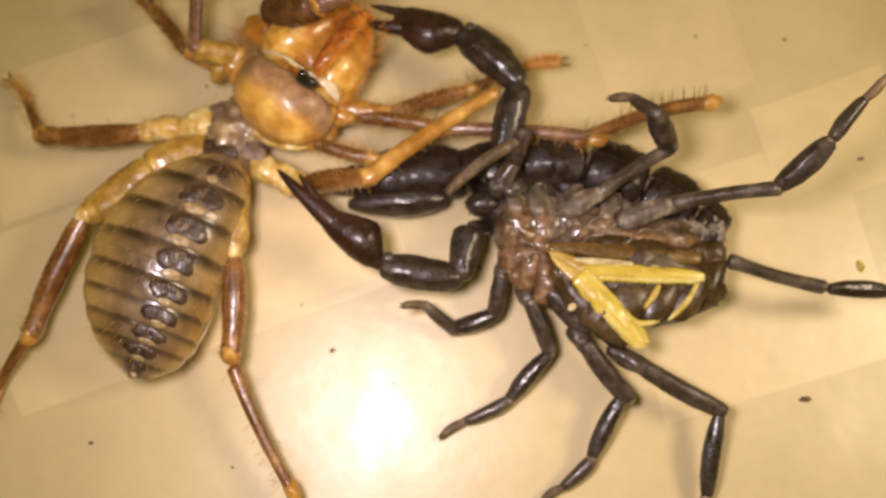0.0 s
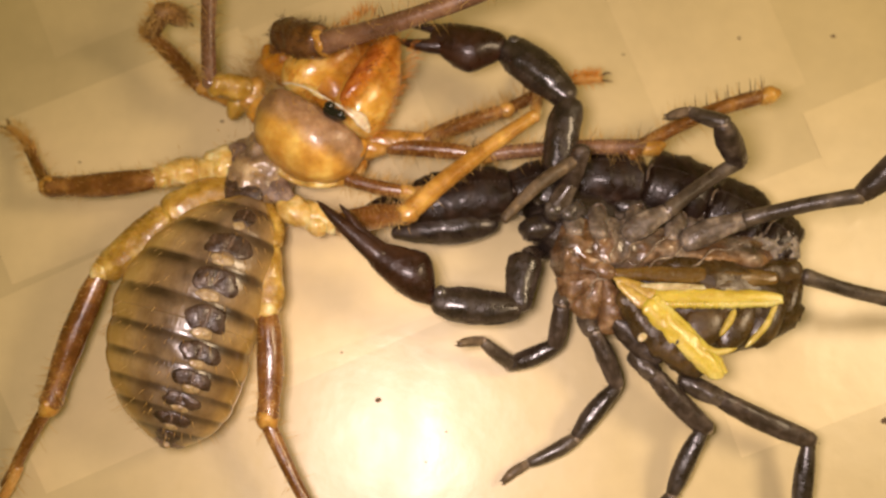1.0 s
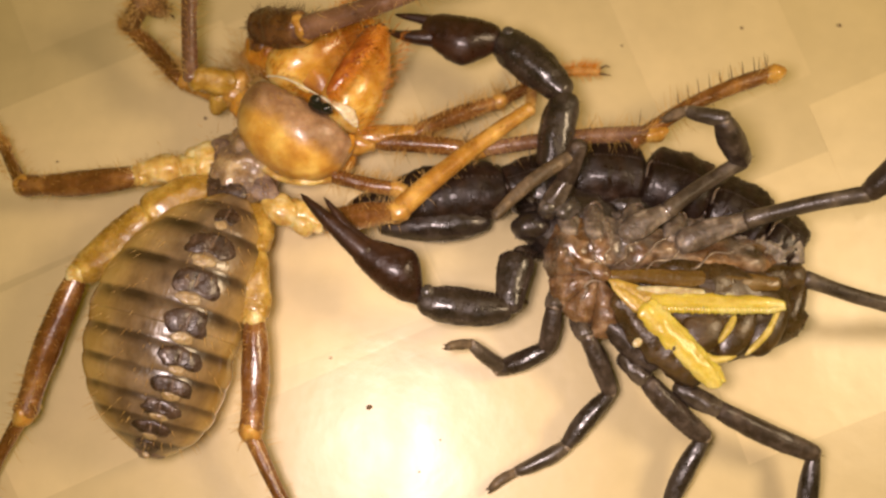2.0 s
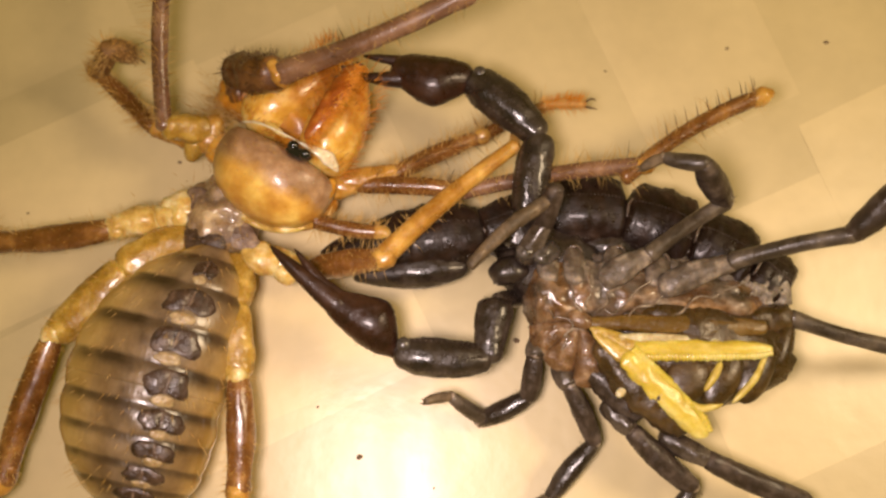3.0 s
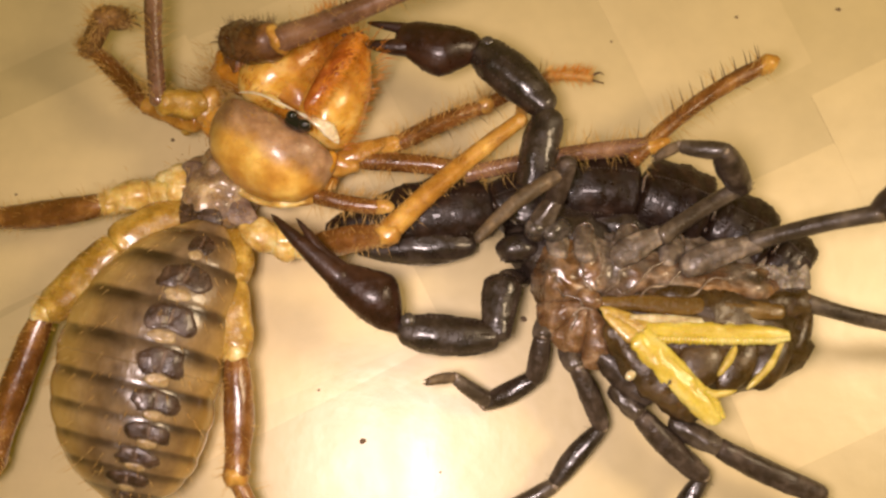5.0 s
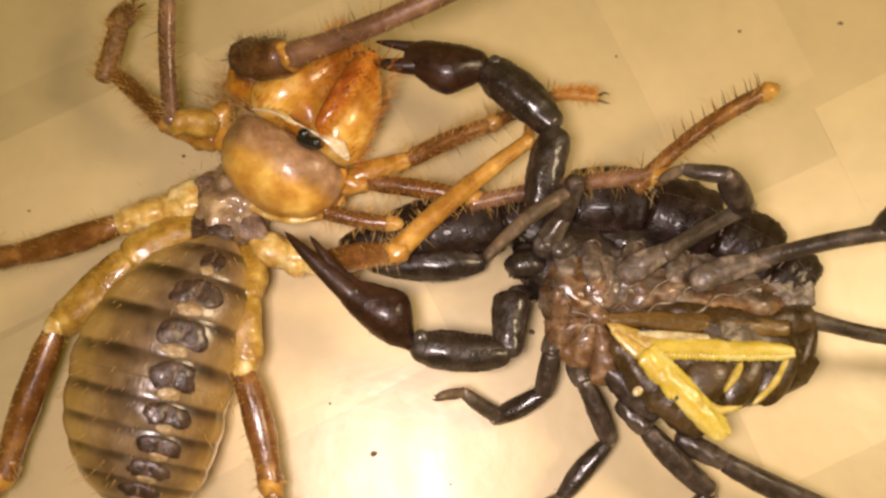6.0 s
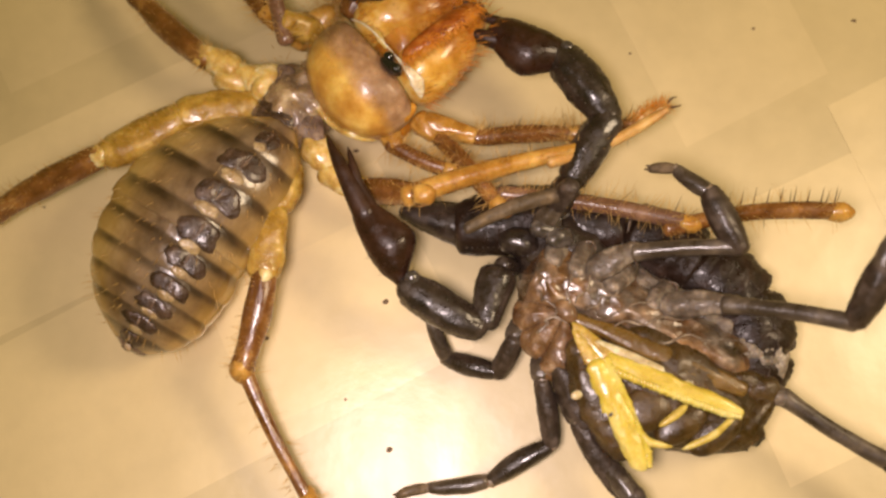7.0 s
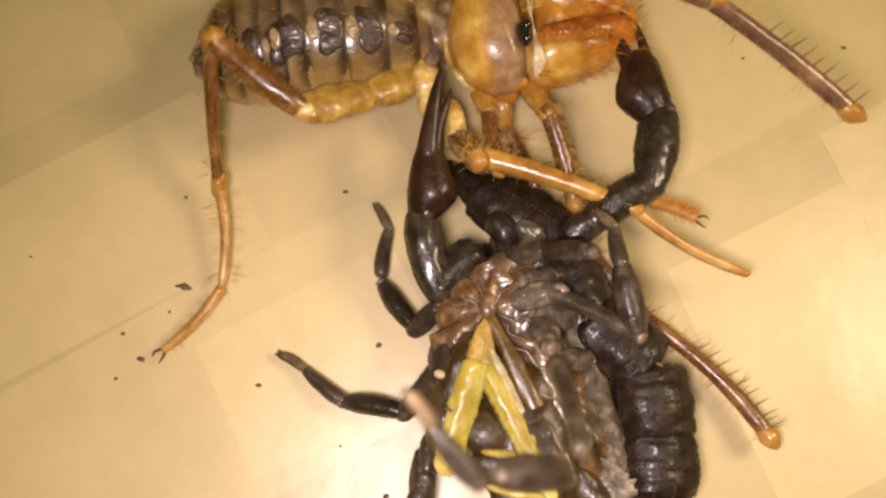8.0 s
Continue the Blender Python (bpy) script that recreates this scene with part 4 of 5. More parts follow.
front_right = limb(spider, SPIDER_ROWS, [("coxa", HONEY, [(0, 1.2), (0.4, 1.25), (0.8, 1.0), (1, 0.95)], 1.0, ""), ("femur", BROWNLEG, MID, 1.0, ""), S4, S5],
    [(-10.52, 10.76, 6), (-3.98, 10.63, 6), (6.11, 15.08, 5), (12.91, 18.8, 5), (16.14, 19.5, 5)], {
        6.5: [(-9.51, 9.22, 6), (-4.06, 10.87, 6), (5.9, 14.98, 5), (12.89, 17.64, 5), (16.58, 17.14, 5)],
        7.0: [(-4.77, 15.37, 6), (2.39, 13.11, 6), (12.25, 13.51, 5), (19.08, 14.39, 5), (22.65, 16.07, 5)],
        7.5: [(0.72, 20.44, 6), (5.85, 16.17, 6), (12.32, 12.88, 5), (18.75, 10.65, 5), (23.54, 10.19, 5)],
        8.0: [(8.9, 24.4, 5.5), (11.2, 19.2, 7.0), (13.2, 10.7, 4.5), (20.8, 9.7, 5), (26.4, 7.1, 5)],
    })
second_right = limb(spider, SPIDER_ROWS, [S2, ("femur", BROWNLEG, LEGTHICK, 1.0, ""), ("tibia", HONEY, [(0,1.2),(.25,1.1),(.7,.9),(1,.75)], 1.0, "tan lower leg lying over the scorpion"), S5],
    [(-18.71, 2.31, 5), (-13.74, 0.84, 5), (-5.56, 1.29, 8.5), (8.6, 13.04, 8.5), (8.84, 23.12, 1)], {
        6.5: [(-18.05, 2.16, 5), (-13.34, 0.55, 5), (-5.5, 0.34, 8.5), (8.63, 10.96, 8.5), (9.8, 20.92, 1)],
        7.0: [(-14.35, 10.7, 5), (-10.48, 7.99, 5), (-4.72, 6.31, 8.5), (11.38, 9.98, 9.0), (19.28, 13.23, 9.0)],
        7.5: [(-8.09, 16.89, 5), (-5.78, 14.47, 5), (-2.33, 10.69, 8.5), (14.51, 7.94, 10.0), (27.59, 7.18, 8.0)],
        8.0: [(0.16, 21.85, 5), (1.42, 17.81, 5), (2.6, 14.81, 8.5), (18.37, 7.77, 9.0), (30.14, 0.82, 6.0)],
    })
short_right = limb(spider, SPIDER_ROWS, [("coxa", HONEY, [(0, 1.2), (0.4, 1.25), (0.8, 1.0), (1, 0.95)], 1.0, ""), ("femur", BROWNLEG, [(0,.8),(.5,.85),(1,.8)], 1.0, ""), S5],
    [(-16.34, 6.48, 5.5), (-12.86, 6.05, 6), (-5.45, 4.5, 6), (-0.87, 6.51, 5)], {
        7.0: [(-7.84, 15.06, 5.5), (-6.68, 12.55, 6), (-1.38, 9.77, 6), (2.9, 10.57, 5)],
        7.5: [(-2.98, 20.26, 5.5), (-1.59, 17.99, 6), (0.2, 13.37, 6), (3.31, 14.15, 5)],
        8.0: [(4.29, 23.34, 5.5), (4.95, 20.43, 6), (5.43, 15.22, 6), (9.71, 14.65, 5)],
    })
for seed, seg in enumerate(hind_left[2:4] + hind_right[2:5] + mid_left[2:4] + front_left[1:3] + short_right[1:2]):
    fuzz(seg, 1.2, 70, 1.4, seed, HAIR, 0.3, 0.045)
for seed, seg in enumerate(palp_right[1:] + palp_left[2:] + front_right[1:3] + feeler_left[1:]):
    fuzz(seg, 0.85, 120, 2.4, 20 + seed, HAIR, 0.1, 0.036)
    fuzz(seg, 0.85, 14, 2.0, 60 + seed, DARKHAIR, 0.2, 0.06, "stout dark spines")
for foot in (hind_left[-1], hind_right[-1], mid_left[-1], front_left[-1], front_right[-1]):
    claw(foot, 0.5, DARKHAIR)
for seed, seg in enumerate((mid_left[-1], palp_left[0], palp_left[1], mid_left[0], mid_left[1])):
    fuzz(seg, 0.9, 90, 1.2, 120 + seed, HAIR, 0.5, 0.06)


def knob(segment, radius, material):
    """A pale joint at the far end of a leg segment."""
    x = segment["reach"] / 2
    part("joint", lump((x - 0.6, 0, 0.05), (1.5, radius, radius), 0, 16, 12, 0.3, 0.9), material, segment, None, "pale leg joint")


for seg in (hind_left[2], hind_right[2], hind_right[3], mid_left[2], front_left[1], palp_left[2], palp_right[1], palp_right[2], front_right[1], second_right[1], short_right[1]):
    knob(seg, 0.94 if PROFILES[seg.name] is not LEGTHICK else 1.22, HONEY)
for seg in (hind_left[1], hind_right[1], mid_left[1]):
    knob(seg, 1.25, CREAM)
for seed, (count, low) in enumerate(((150, 0.3), (60, 0.8))):
    rnd = random.Random(300 + seed)
    fine = []
    for _ in range(count):
        a, s = rnd.uniform(0, 6.283), rnd.uniform(low, 0.97)
        x, y = (2.9 if math.cos(a) > 0 else 5.0) * s * math.cos(a), 6.5 * s * math.sin(a)
        z = 5.6 * math.sqrt(max(1 - s * s, 0.01))
        fine.append(spike((x, y, z), (x * 1.12, y * 1.12, z + rnd.uniform(0.5, 1.1)), 0.035))
    tagged(part("hairs", joined(*fine), HAIR, head, None, "fine golden hairs"), kind="stuff")

part("joint", lump((-palp_left[2]["reach"] / 2 + 0.5, 0, 0.1), (0.8, 1.55, 1.55), 0, 16, 12, 0.3, 1.2), HONEY, palp_left[2], None, "amber leg joint")
fuzz(palp_left[1], 2.0, 200, 1.3, 210, DARKHAIR, 0.1, 0.05, "dense dark bristles")
fuzz(front_left[3], 1.1, 300, 0.7, 211, HAIR, 0.5, 0.045, "dense golden-brown brush")
fuzz(front_left[3], 1.1, 60, 0.7, 212, DARKHAIR, 0.6, 0.05, "dense dark bristles")
fuzz(second_right[2], 0.95, 90, 1.5, 213, HAIR, 0.2, 0.045)
for seed, seg in enumerate((palp_right[1], palp_right[2], front_right[1], second_right[1], short_right[1], front_left[1], front_left[2], hind_left[1], mid_left[1])):
    fuzz(seg, 1.1, 110, 1.5, 220 + seed, HAIR, 0.25, 0.045)
for seg, seed in ((palp_right[3], 1), (palp_left[3], 2)):
    x = seg["reach"] / 2
    part("tip", lump((x - 0.6, 0, 0), (1.5, 1.0, 1.0), 0, 16, 12, 0.2, 1.0), HONEY, seg, None, "rounded tan tip")
    for k in range(9):
        q = x - 1.0 - 1.3 * k
        c = Vector((q, 0.7 + seg["bow"] * seg["reach"] * math.cos(math.pi * q / seg["reach"]), 0.4))
        part("spine", spike(c, c + Vector((0.5, 1.7 - 0.1 * (k % 3), 0.6)), 0.08), DARKHAIR, seg, None, "stout dark spine")
fuzz(front_right[3], 0.6, 180, 1.1, 214, ORANGEHAIR, 0.5, 0.05)
fuzz(second_right[3], 0.5, 50, 0.9, 215, HAIR, 0.5, 0.04)
fuzz(hind_right[5], 0.5, 60, 1.0, 216, HAIR, 0.5, 0.045)
for seed, seg in enumerate((hind_left[1], hind_right[1], hind_left[2], hind_right[2])):
    fuzz(seg, 1.45, 60, 1.0, 220 + seed, HAIR, 0.4, 0.04)


# ---- the scorpion, on its back ----

scorpion = tagged(new("scorpion"), "black scorpion lying on its back, brown belly and yellow combs showing", "scorpion")
scorpion.matrix_basis = root_pose(SCORPION_ROWS, REST)
SC = scorpion.matrix_basis.inverted()

for name, material, c, r, yaw, label in (
    ("body_shell", BLACK, (26.24, -5.95, 4.0), (11.6, 6.2, 3.6), -16, "black back shell under the belly"),
    ("belly", BELLY, (26.7, -7.59, 6.2), (9.8, 5.6, 3.4), -18, "brown wrinkled belly"),
    ("head_plate", BLACK, (13.35, 0.61, 4.2), (6.2, 5.0, 3.2), -35, "black head plate"),
    ("breast_plate", COXA, (15.01, -5.52, 9.2), (1.3, 0.9, 0.6), -25, ""),
    # black lump added to fill the shadowed gap between tail and flank
    ("dark_gap_fill", BLACK, (22.02, 2.37, 3.2), (9.0, 3.0, 2.8), -14, "black lump filling the shadowed gap between tail and flank"),
    ("book_lung_spot", PALEFLESH, (18.56, -12.8, 9.1), (0.6, 0.42, 0.3), 40, "tiny pale yellow spot"),
):
    part(name, lump(c, r, yaw, 32, 18, wave=0.22, size=0.55), material, scorpion, SC, label)

# mouth: two grey jaws with fangs above a black toothed lobe
for a, b in (((11.6, 3.1, 7.6), (9.1, 1.0, 9.3)), ((13.0, 2.6, 7.6), (10.9, 0.5, 9.3))):
    size = (Vector(b) - Vector(a)).length
    mouth = part("jaw", spindle(size, [(0, 0.9), (0.35, 1.2), (0.75, 1.0), (1, 0.6)], 0.9, 18, 20, 0.3, a[0]), JAWGREY, scorpion, SC @ along(a, b), "glossy grey jaw at the mouth")
lobe = part("toothed_lobe", lump((8.3, 0.25, 6.3), (2.1, 1.45, 1.5), 12, 24, 14, 0.12, 0.8, 0.8), BLACK, scorpion, SC, "black lobe with a toothed edge beside the mouth")
for k in range(7):
    c = Vector((6.75, -0.75, 6.3)).lerp(Vector((9.7, -0.85, 6.6)), k / 6)
    part("tooth", spike(c + Vector((0, 0.3, 0)), c + Vector((-0.15, -0.55 - 0.15 * (k % 2), -0.1)), 0.24), BLACK, lobe)

# squat grey leg bases in a row above the breast plate
for a, b, r in (((12.1, 2.3, 6.3), (12.2, -1.6, 8.9), 1.15), ((15.0, 2.3, 6.3), (14.7, -2.0, 9.1), 1.25), ((19.6, 2.2, 6.3), (18.2, -2.2, 9.1), 1.35), ((24.2, 1.2, 6.5), (22.6, -2.2, 8.8), 1.2)):
    size = (Vector(b) - Vector(a)).length
    stub = part("leg_base", spindle(size, [(0, r * 0.9), (0.3, r), (0.7, r * 0.95), (1, r * 0.6)], 0.9, 18, 22, 0.22, a[0]), GREYSKIN, scorpion, SC @ along(a, b), "squat grey translucent leg base")
    part("rim", tube([(-size * 0.36, r * 0.8, 0.5), (-size * 0.40, 0.2, r * 0.95), (-size * 0.36, -r * 0.8, 0.5)], [0.10, 0.18, 0.10], 8), MEMBRANE, stub, None, "pale rim")

# torn grey skin at the tail's root, with a ragged upper edge
out = []
for i in range(61):
    f = i / 60
    x = 27.6 + 9.8 * f
    low = -3.9 + 0.3 * noise.noise((x * 0.8, 0, 2))
    high = -2.6 + 1.5 * f + 0.9 * noise.noise((x * 1.1, 3, 1)) + 0.5 * noise.noise((x * 2.9, 5, 1))
    end = min(1.0, 8 * f + 0.2, 10 * (1 - f) + 0.2)
    ring = []
    for j in range(15):
        v = j / 14
        y = low + (high - low) * v
        z = 7.4 - 0.7 * f + (0.5 * math.sin(math.pi * v) + 0.75 * noise.noise((x * 0.9, y * 1.3, 6)) + 0.4 * noise.noise((x * 2.4, y * 2.6, 9)) + 0.5 * v) * end
        ring.append((x, y, z))
    out.append(ring + [(x, high - 0.1, 5.0), (x, low, 5.0)])
part("torn_skin", rings(out), CRUST, scorpion, SC, "torn grey crusted skin at the tail's root")

# leg bases: wrinkled wedges that meet at the breast plate
BREAST = (15.07, -5.46, 9.0)


def wedge(start, stop, reach, seed):
    """One wedge of the underside between two bearings, domed across and wrinkled."""
    out = []
    for i in range(15):
        s = 0.06 + 0.94 * i / 14
        ring = []
        for j in range(13):
            k = j / 12
            a = radians(start - 1 + (stop - start + 2) * k)
            r = reach * s * (0.93 + 0.07 * math.sin(math.pi * k))
            x, y = BREAST[0] + r * math.cos(a), BREAST[1] + r * math.sin(a)
            dome = math.sin(math.pi * k) ** 0.45
            fold = noise.noise((s * 5 + seed, k * 2.2, seed)) * 0.8 + noise.noise((s * 11, k * 4, seed)) * 0.6
            ring.append((x, y, BREAST[2] - 0.9 + (0.2 + 0.55 * s) * dome - 2.2 * s ** 3 + 0.6 * fold * s))
        ring += [(x, y, 4.0) for x, y, z in (ring[-1], ring[0])]
        out.append(ring)
    return rings(out)


for seed, (start, stop, reach, material) in enumerate(((180, 222, 5.2, COXA), (222, 264, 5.4, COXA), (264, 308, 6.8, COXA))):
    part("leg_base", wedge(start, stop, reach, seed * 3.7), material, scorpion, SC, "wrinkled brown leg base")

# wrinkled skin of the underside, from the mouth to the tail's root
UPPER = [(9.73, -0.81, 6.0), (10.79, 0.57, 6.0), (13.13, 1.57, 6.0), (16.18, 1.7, 6.0), (20.39, 0.94, 6.0), (25.18, -0.06, 6.0), (30.57, -0.81, 6.0), (37.06, -1.18, 6.0)]
LOWER = [(9.65, -3.78, 6.0), (10.79, -5.86, 6.0), (12.84, -6.95, 6.0), (15.24, -6.34, 6.0), (18.21, -6.34, 6.0), (24.15, -6.58, 6.0), (30.09, -6.71, 6.0), (36.13, -6.95, 6.0)]


def track(points, s):
    """A point along a short line of points, s from 0 to 1."""
    k = min(int(s * (len(points) - 1)), len(points) - 2)
    return Vector(points[k]).lerp(Vector(points[k + 1]), s * (len(points) - 1) - k)


def underside():
    out, folds = [], []
    for i in range(91):
        s = i / 90
        up, low = track(UPPER, s), track(LOWER, s)
        ring = []
        for j in range(41):
            v = j / 40
            q = up.lerp(low, v)
            d = q.xy - Vector(BREAST[:2])
            near = math.exp(-(d.length / 7.0) ** 2)
            radial = math.sin(math.atan2(d.y, d.x) * 6.5 + 4.0 * noise.noise((q.x * 0.25, q.y * 0.25, 1))) * near
            strata = math.sin(v * 13 + 2.5 * noise.noise((q.x * 0.12, q.y * 0.3, 5))) * (1 - near)
            rough = noise.noise((q.x * 0.55, q.y * 0.8, 3)) + 0.6 * noise.noise((q.x * 1.3, q.y * 1.7, 8))
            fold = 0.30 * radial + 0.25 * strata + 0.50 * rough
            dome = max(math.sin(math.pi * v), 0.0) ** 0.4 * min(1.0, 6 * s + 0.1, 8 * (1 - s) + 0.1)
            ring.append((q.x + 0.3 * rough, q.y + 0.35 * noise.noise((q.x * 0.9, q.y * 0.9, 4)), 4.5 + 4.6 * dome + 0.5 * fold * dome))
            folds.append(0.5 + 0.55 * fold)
        out.append(ring)
    n = 41
    verts = [c for r in out for c in r]
    faces = [(i * n + j, (i + 1) * n + j, (i + 1) * n + j + 1, i * n + j + 1) for i in range(90) for j in range(40)]
    return verts, faces, folds


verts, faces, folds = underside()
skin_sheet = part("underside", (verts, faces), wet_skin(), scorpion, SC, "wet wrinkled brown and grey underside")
# fold height, from which the skin's colour takes its crease shade
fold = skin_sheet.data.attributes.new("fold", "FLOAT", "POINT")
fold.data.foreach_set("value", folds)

# pale creases that run from the breast plate to the leg bases
rnd = random.Random(5)
for a, b in (((15.17, -4.82, 9.6), (13.29, -0.39, 8.6)), ((15.73, -4.73, 9.7), (16.37, 0.1, 8.6)), ((16.41, -4.84, 9.7), (19.71, -0.44, 8.8)), ((17.27, -5.17, 9.6), (23.49, -0.93, 8.8)), ((19.29, -5.39, 9.5), (26.96, -1.53, 8.8)), ((14.11, -5.86, 9.5), (11.12, -4.91, 8.4)), ((14.66, -6.32, 9.5), (12.48, -8.24, 8.2)), ((23.95, -5.23, 9.3), (32.03, -2.03, 8.4))):
    a, b = Vector(a), Vector(b)
    pts = [a.lerp(b, k / 5) + Vector((rnd.gauss(0, 0.28), rnd.gauss(0, 0.28), 0.25 * math.sin(math.pi * k / 5))) for k in range(6)]
    part("skin_crease", tube(pts, [0.05, 0.13, 0.09, 0.15, 0.11, 0.05], 8, 0.6), MEMBRANE, scorpion, SC, "pale crease in the wet skin")

# flanks and torn skin beside the belly
for name, a, b, stops, material, flat, label in (
    ("flank", (16.52, -7.69, 8.4), (25.11, -16.75, 7.4), [(0, 1.0), (0.4, 2.2), (0.8, 1.8), (1, 0.9)], BELLY, 0.8, "brown wrinkled flank"),
    ("flank", (15.84, -9.77, 6.8), (21.17, -15.13, 6.4), [(0, 0.9), (0.5, 1.6), (1, 1.0)], GREYLEG, 0.9, "dark lower flank"),
    ("skin_fold", (15.9, -5.77, 9.1), (33.72, -6.63, 9.0), [(0, 0.5), (0.4, 1.0), (0.8, 1.0), (1, 0.7)], OLIVEBELLY, 0.5, "smooth olive-brown skin fold along the comb"),
    ("tail_root", (29.5, -5.6, 7.4), (37.3, -5.3, 6.9), [(0, 0.5), (0.4, 1.0), (0.8, 1.5), (1, 1.1)], BELLY, 0.8, "dark brown blunt end of the belly"),
    ("comb_skin", (18.6, -7.35, 9.6), (28.6, -7.95, 9.5), [(0, 0.25), (0.3, 0.50), (0.7, 0.40), (1, 0.15)], PALEFLESH, 0.4, "pale yellow flesh along the comb"),
    ("skin_fold", (17.2, -8.42, 9.2), (22.87, -14.91, 8.8), [(0, 0.3), (0.5, 0.5), (1, 0.4)], MEMBRANE, 0.7, "pale skin fold along the comb"),
):
    size = (Vector(b) - Vector(a)).length
    part(name, spindle(size, stops, flat, 20, 36, 0.25, a[0]), material, scorpion, SC @ along(a, b), label)

size = (Vector((13.21, 1.49, 5.4)) - Vector((36.46, -1.66, 5.4))).length
part("flank", spindle(size, [(0, 1.0), (0.3, 1.7), (0.8, 1.8), (1, 1.1)], 0.8, 28, 60, 0.32, 4.0), GREYSKIN, scorpion, SC @ along((13.21, 1.49, 5.4), (36.46, -1.66, 5.4)), "grey crinkled flank under the leg bases")

# belly plates with yellow hind edges
for c, r, yaw in (((25.43, -11.49, 8.6), (2.6, 2.2, 1.0), 45), ((28.89, -11.47, 8.5), (3.3, 1.7, 1.0), 56), ((32.27, -10.83, 8.0), (3.6, 1.8, 1.2), 60), ((35.3, -8.85, 6.6), (3.6, 1.4, 1.6), 66)):
    plate = part("belly_plate", lump(c, r, yaw, 24, 12, wave=0.06, size=0.6), BELLY, scorpion, SC, "dark brown belly plate with a yellow edge")
for a, m, b in (((28.6, -10.0, 9.4), (27.81, -11.32, 9.4), (26.74, -12.82, 9.2)), ((33.44, -8.77, 8.9), (31.87, -11.64, 8.9), (29.62, -13.97, 8.4)), ((25.32, -13.79, 8.8), (26.4, -14.46, 8.8), (28.64, -14.05, 8.6))):
    part("plate_edge", tube([a, m, b], [0.30, 0.45, 0.25], 8), PALEYELLOW, scorpion, SC, "yellow hind edge of a belly plate")


def comb(a, b, width, teeth, side):
    """A yellow comb: a jointed spine with a row of soft teeth."""
    size = (Vector(b) - Vector(a)).length
    spine = part("comb", spindle(size, [(0, width * 0.7), (0.25, width), (0.7, width * 0.88), (0.92, width * 0.66), (1, width * 0.30)], 0.55, 20, 40, 0.30, a[1]), YELLOW, scorpion, SC @ along(a, b), "yellow comb organ with a row of teeth")
    rnd = random.Random(teeth)
    for k in range(teeth):
        f = (k + 0.5) / teeth - 0.5
        w = width * (1.0 - 0.4 * max(f, 0) - 3.0 * max(f - 0.38, 0))
        x = size * f * 0.96
        part("comb_tooth", tube([(x, side * w * 0.45, 0.30), (x + 0.12, side * w * 0.95, 0.22), (x + 0.22, side * w * (1.06 + rnd.uniform(-0.10, 0.16)), -0.1)], [0.20, 0.25, 0.20], 6), YELLOW, spine)


comb((19.9, -8.62, 9.6), (33.88, -8.85, 9.3), 0.95, 40, -1)
comb((18.92, -9.1, 9.8), (26.89, -17.11, 8.4), 1.35, 36, 1)
for a, b, r in (((15.86, -6.38, 9.3), (20.73, -8.6, 9.5), 1.0), ((16.1, -6.6, 9.3), (19.25, -9.6, 9.6), 0.95)):
    part("comb_base", tube([a, tuple((p + q) / 2 for p, q in zip(a, b)), b], [0.35, r * 0.75, r * 0.95], 14, 0.38), COMBROOT, scorpion, SC, "orange-yellow comb base")

LEG1 = [(0, 0.8), (0.4, 1.05), (0.8, 1.0), (1, 0.8)]
SLIM = [(0, 1.0), (0.25, 0.82), (0.8, 0.82), (1, 0.9)]
LEG2 = [(0, 0.6), (0.3, 1.0), (0.7, 1.05), (1, 0.6)]
L0 = ("trochanter", DUSTLEG, [(0, 0.9), (0.5, 1.15), (1, 0.9)], 1.0, "")
L1 = ("femur", GREYLEG, LEG1, 1.0, "")
L2 = ("patella", BLACK, LEG2, 1.0, "")
LS = ("femur", DUSTLEG, SLIM, 1.0, "slender grey-brown raised leg")
L4 = ("foot", LEGTIP, [(0, 0.7), (0.3, 0.66), (0.5, 0.52), (0.55, 0.6), (0.8, 0.5), (0.9, 0.55), (1, 0.3)], 1.0, "dusty brown leg tip")
L6 = ("foot", TANTIP, [(0, 0.8), (0.4, 0.75), (0.5, 0.6), (0.56, 0.72), (0.85, 0.6), (1, 0.35)], 1.0, "tan raised leg tip")
LP = ("patella", GREYLEG, [(0, 0.8), (0.3, 1.25), (0.7, 1.3), (1, 0.8)], 1.0, "")
L5 = ("foot", LEGTIP, [(0, 0.8), (0.4, 0.75), (0.5, 0.6), (0.56, 0.72), (0.85, 0.6), (1, 0.35)], 1.0, "dusty grey-brown raised leg tip")
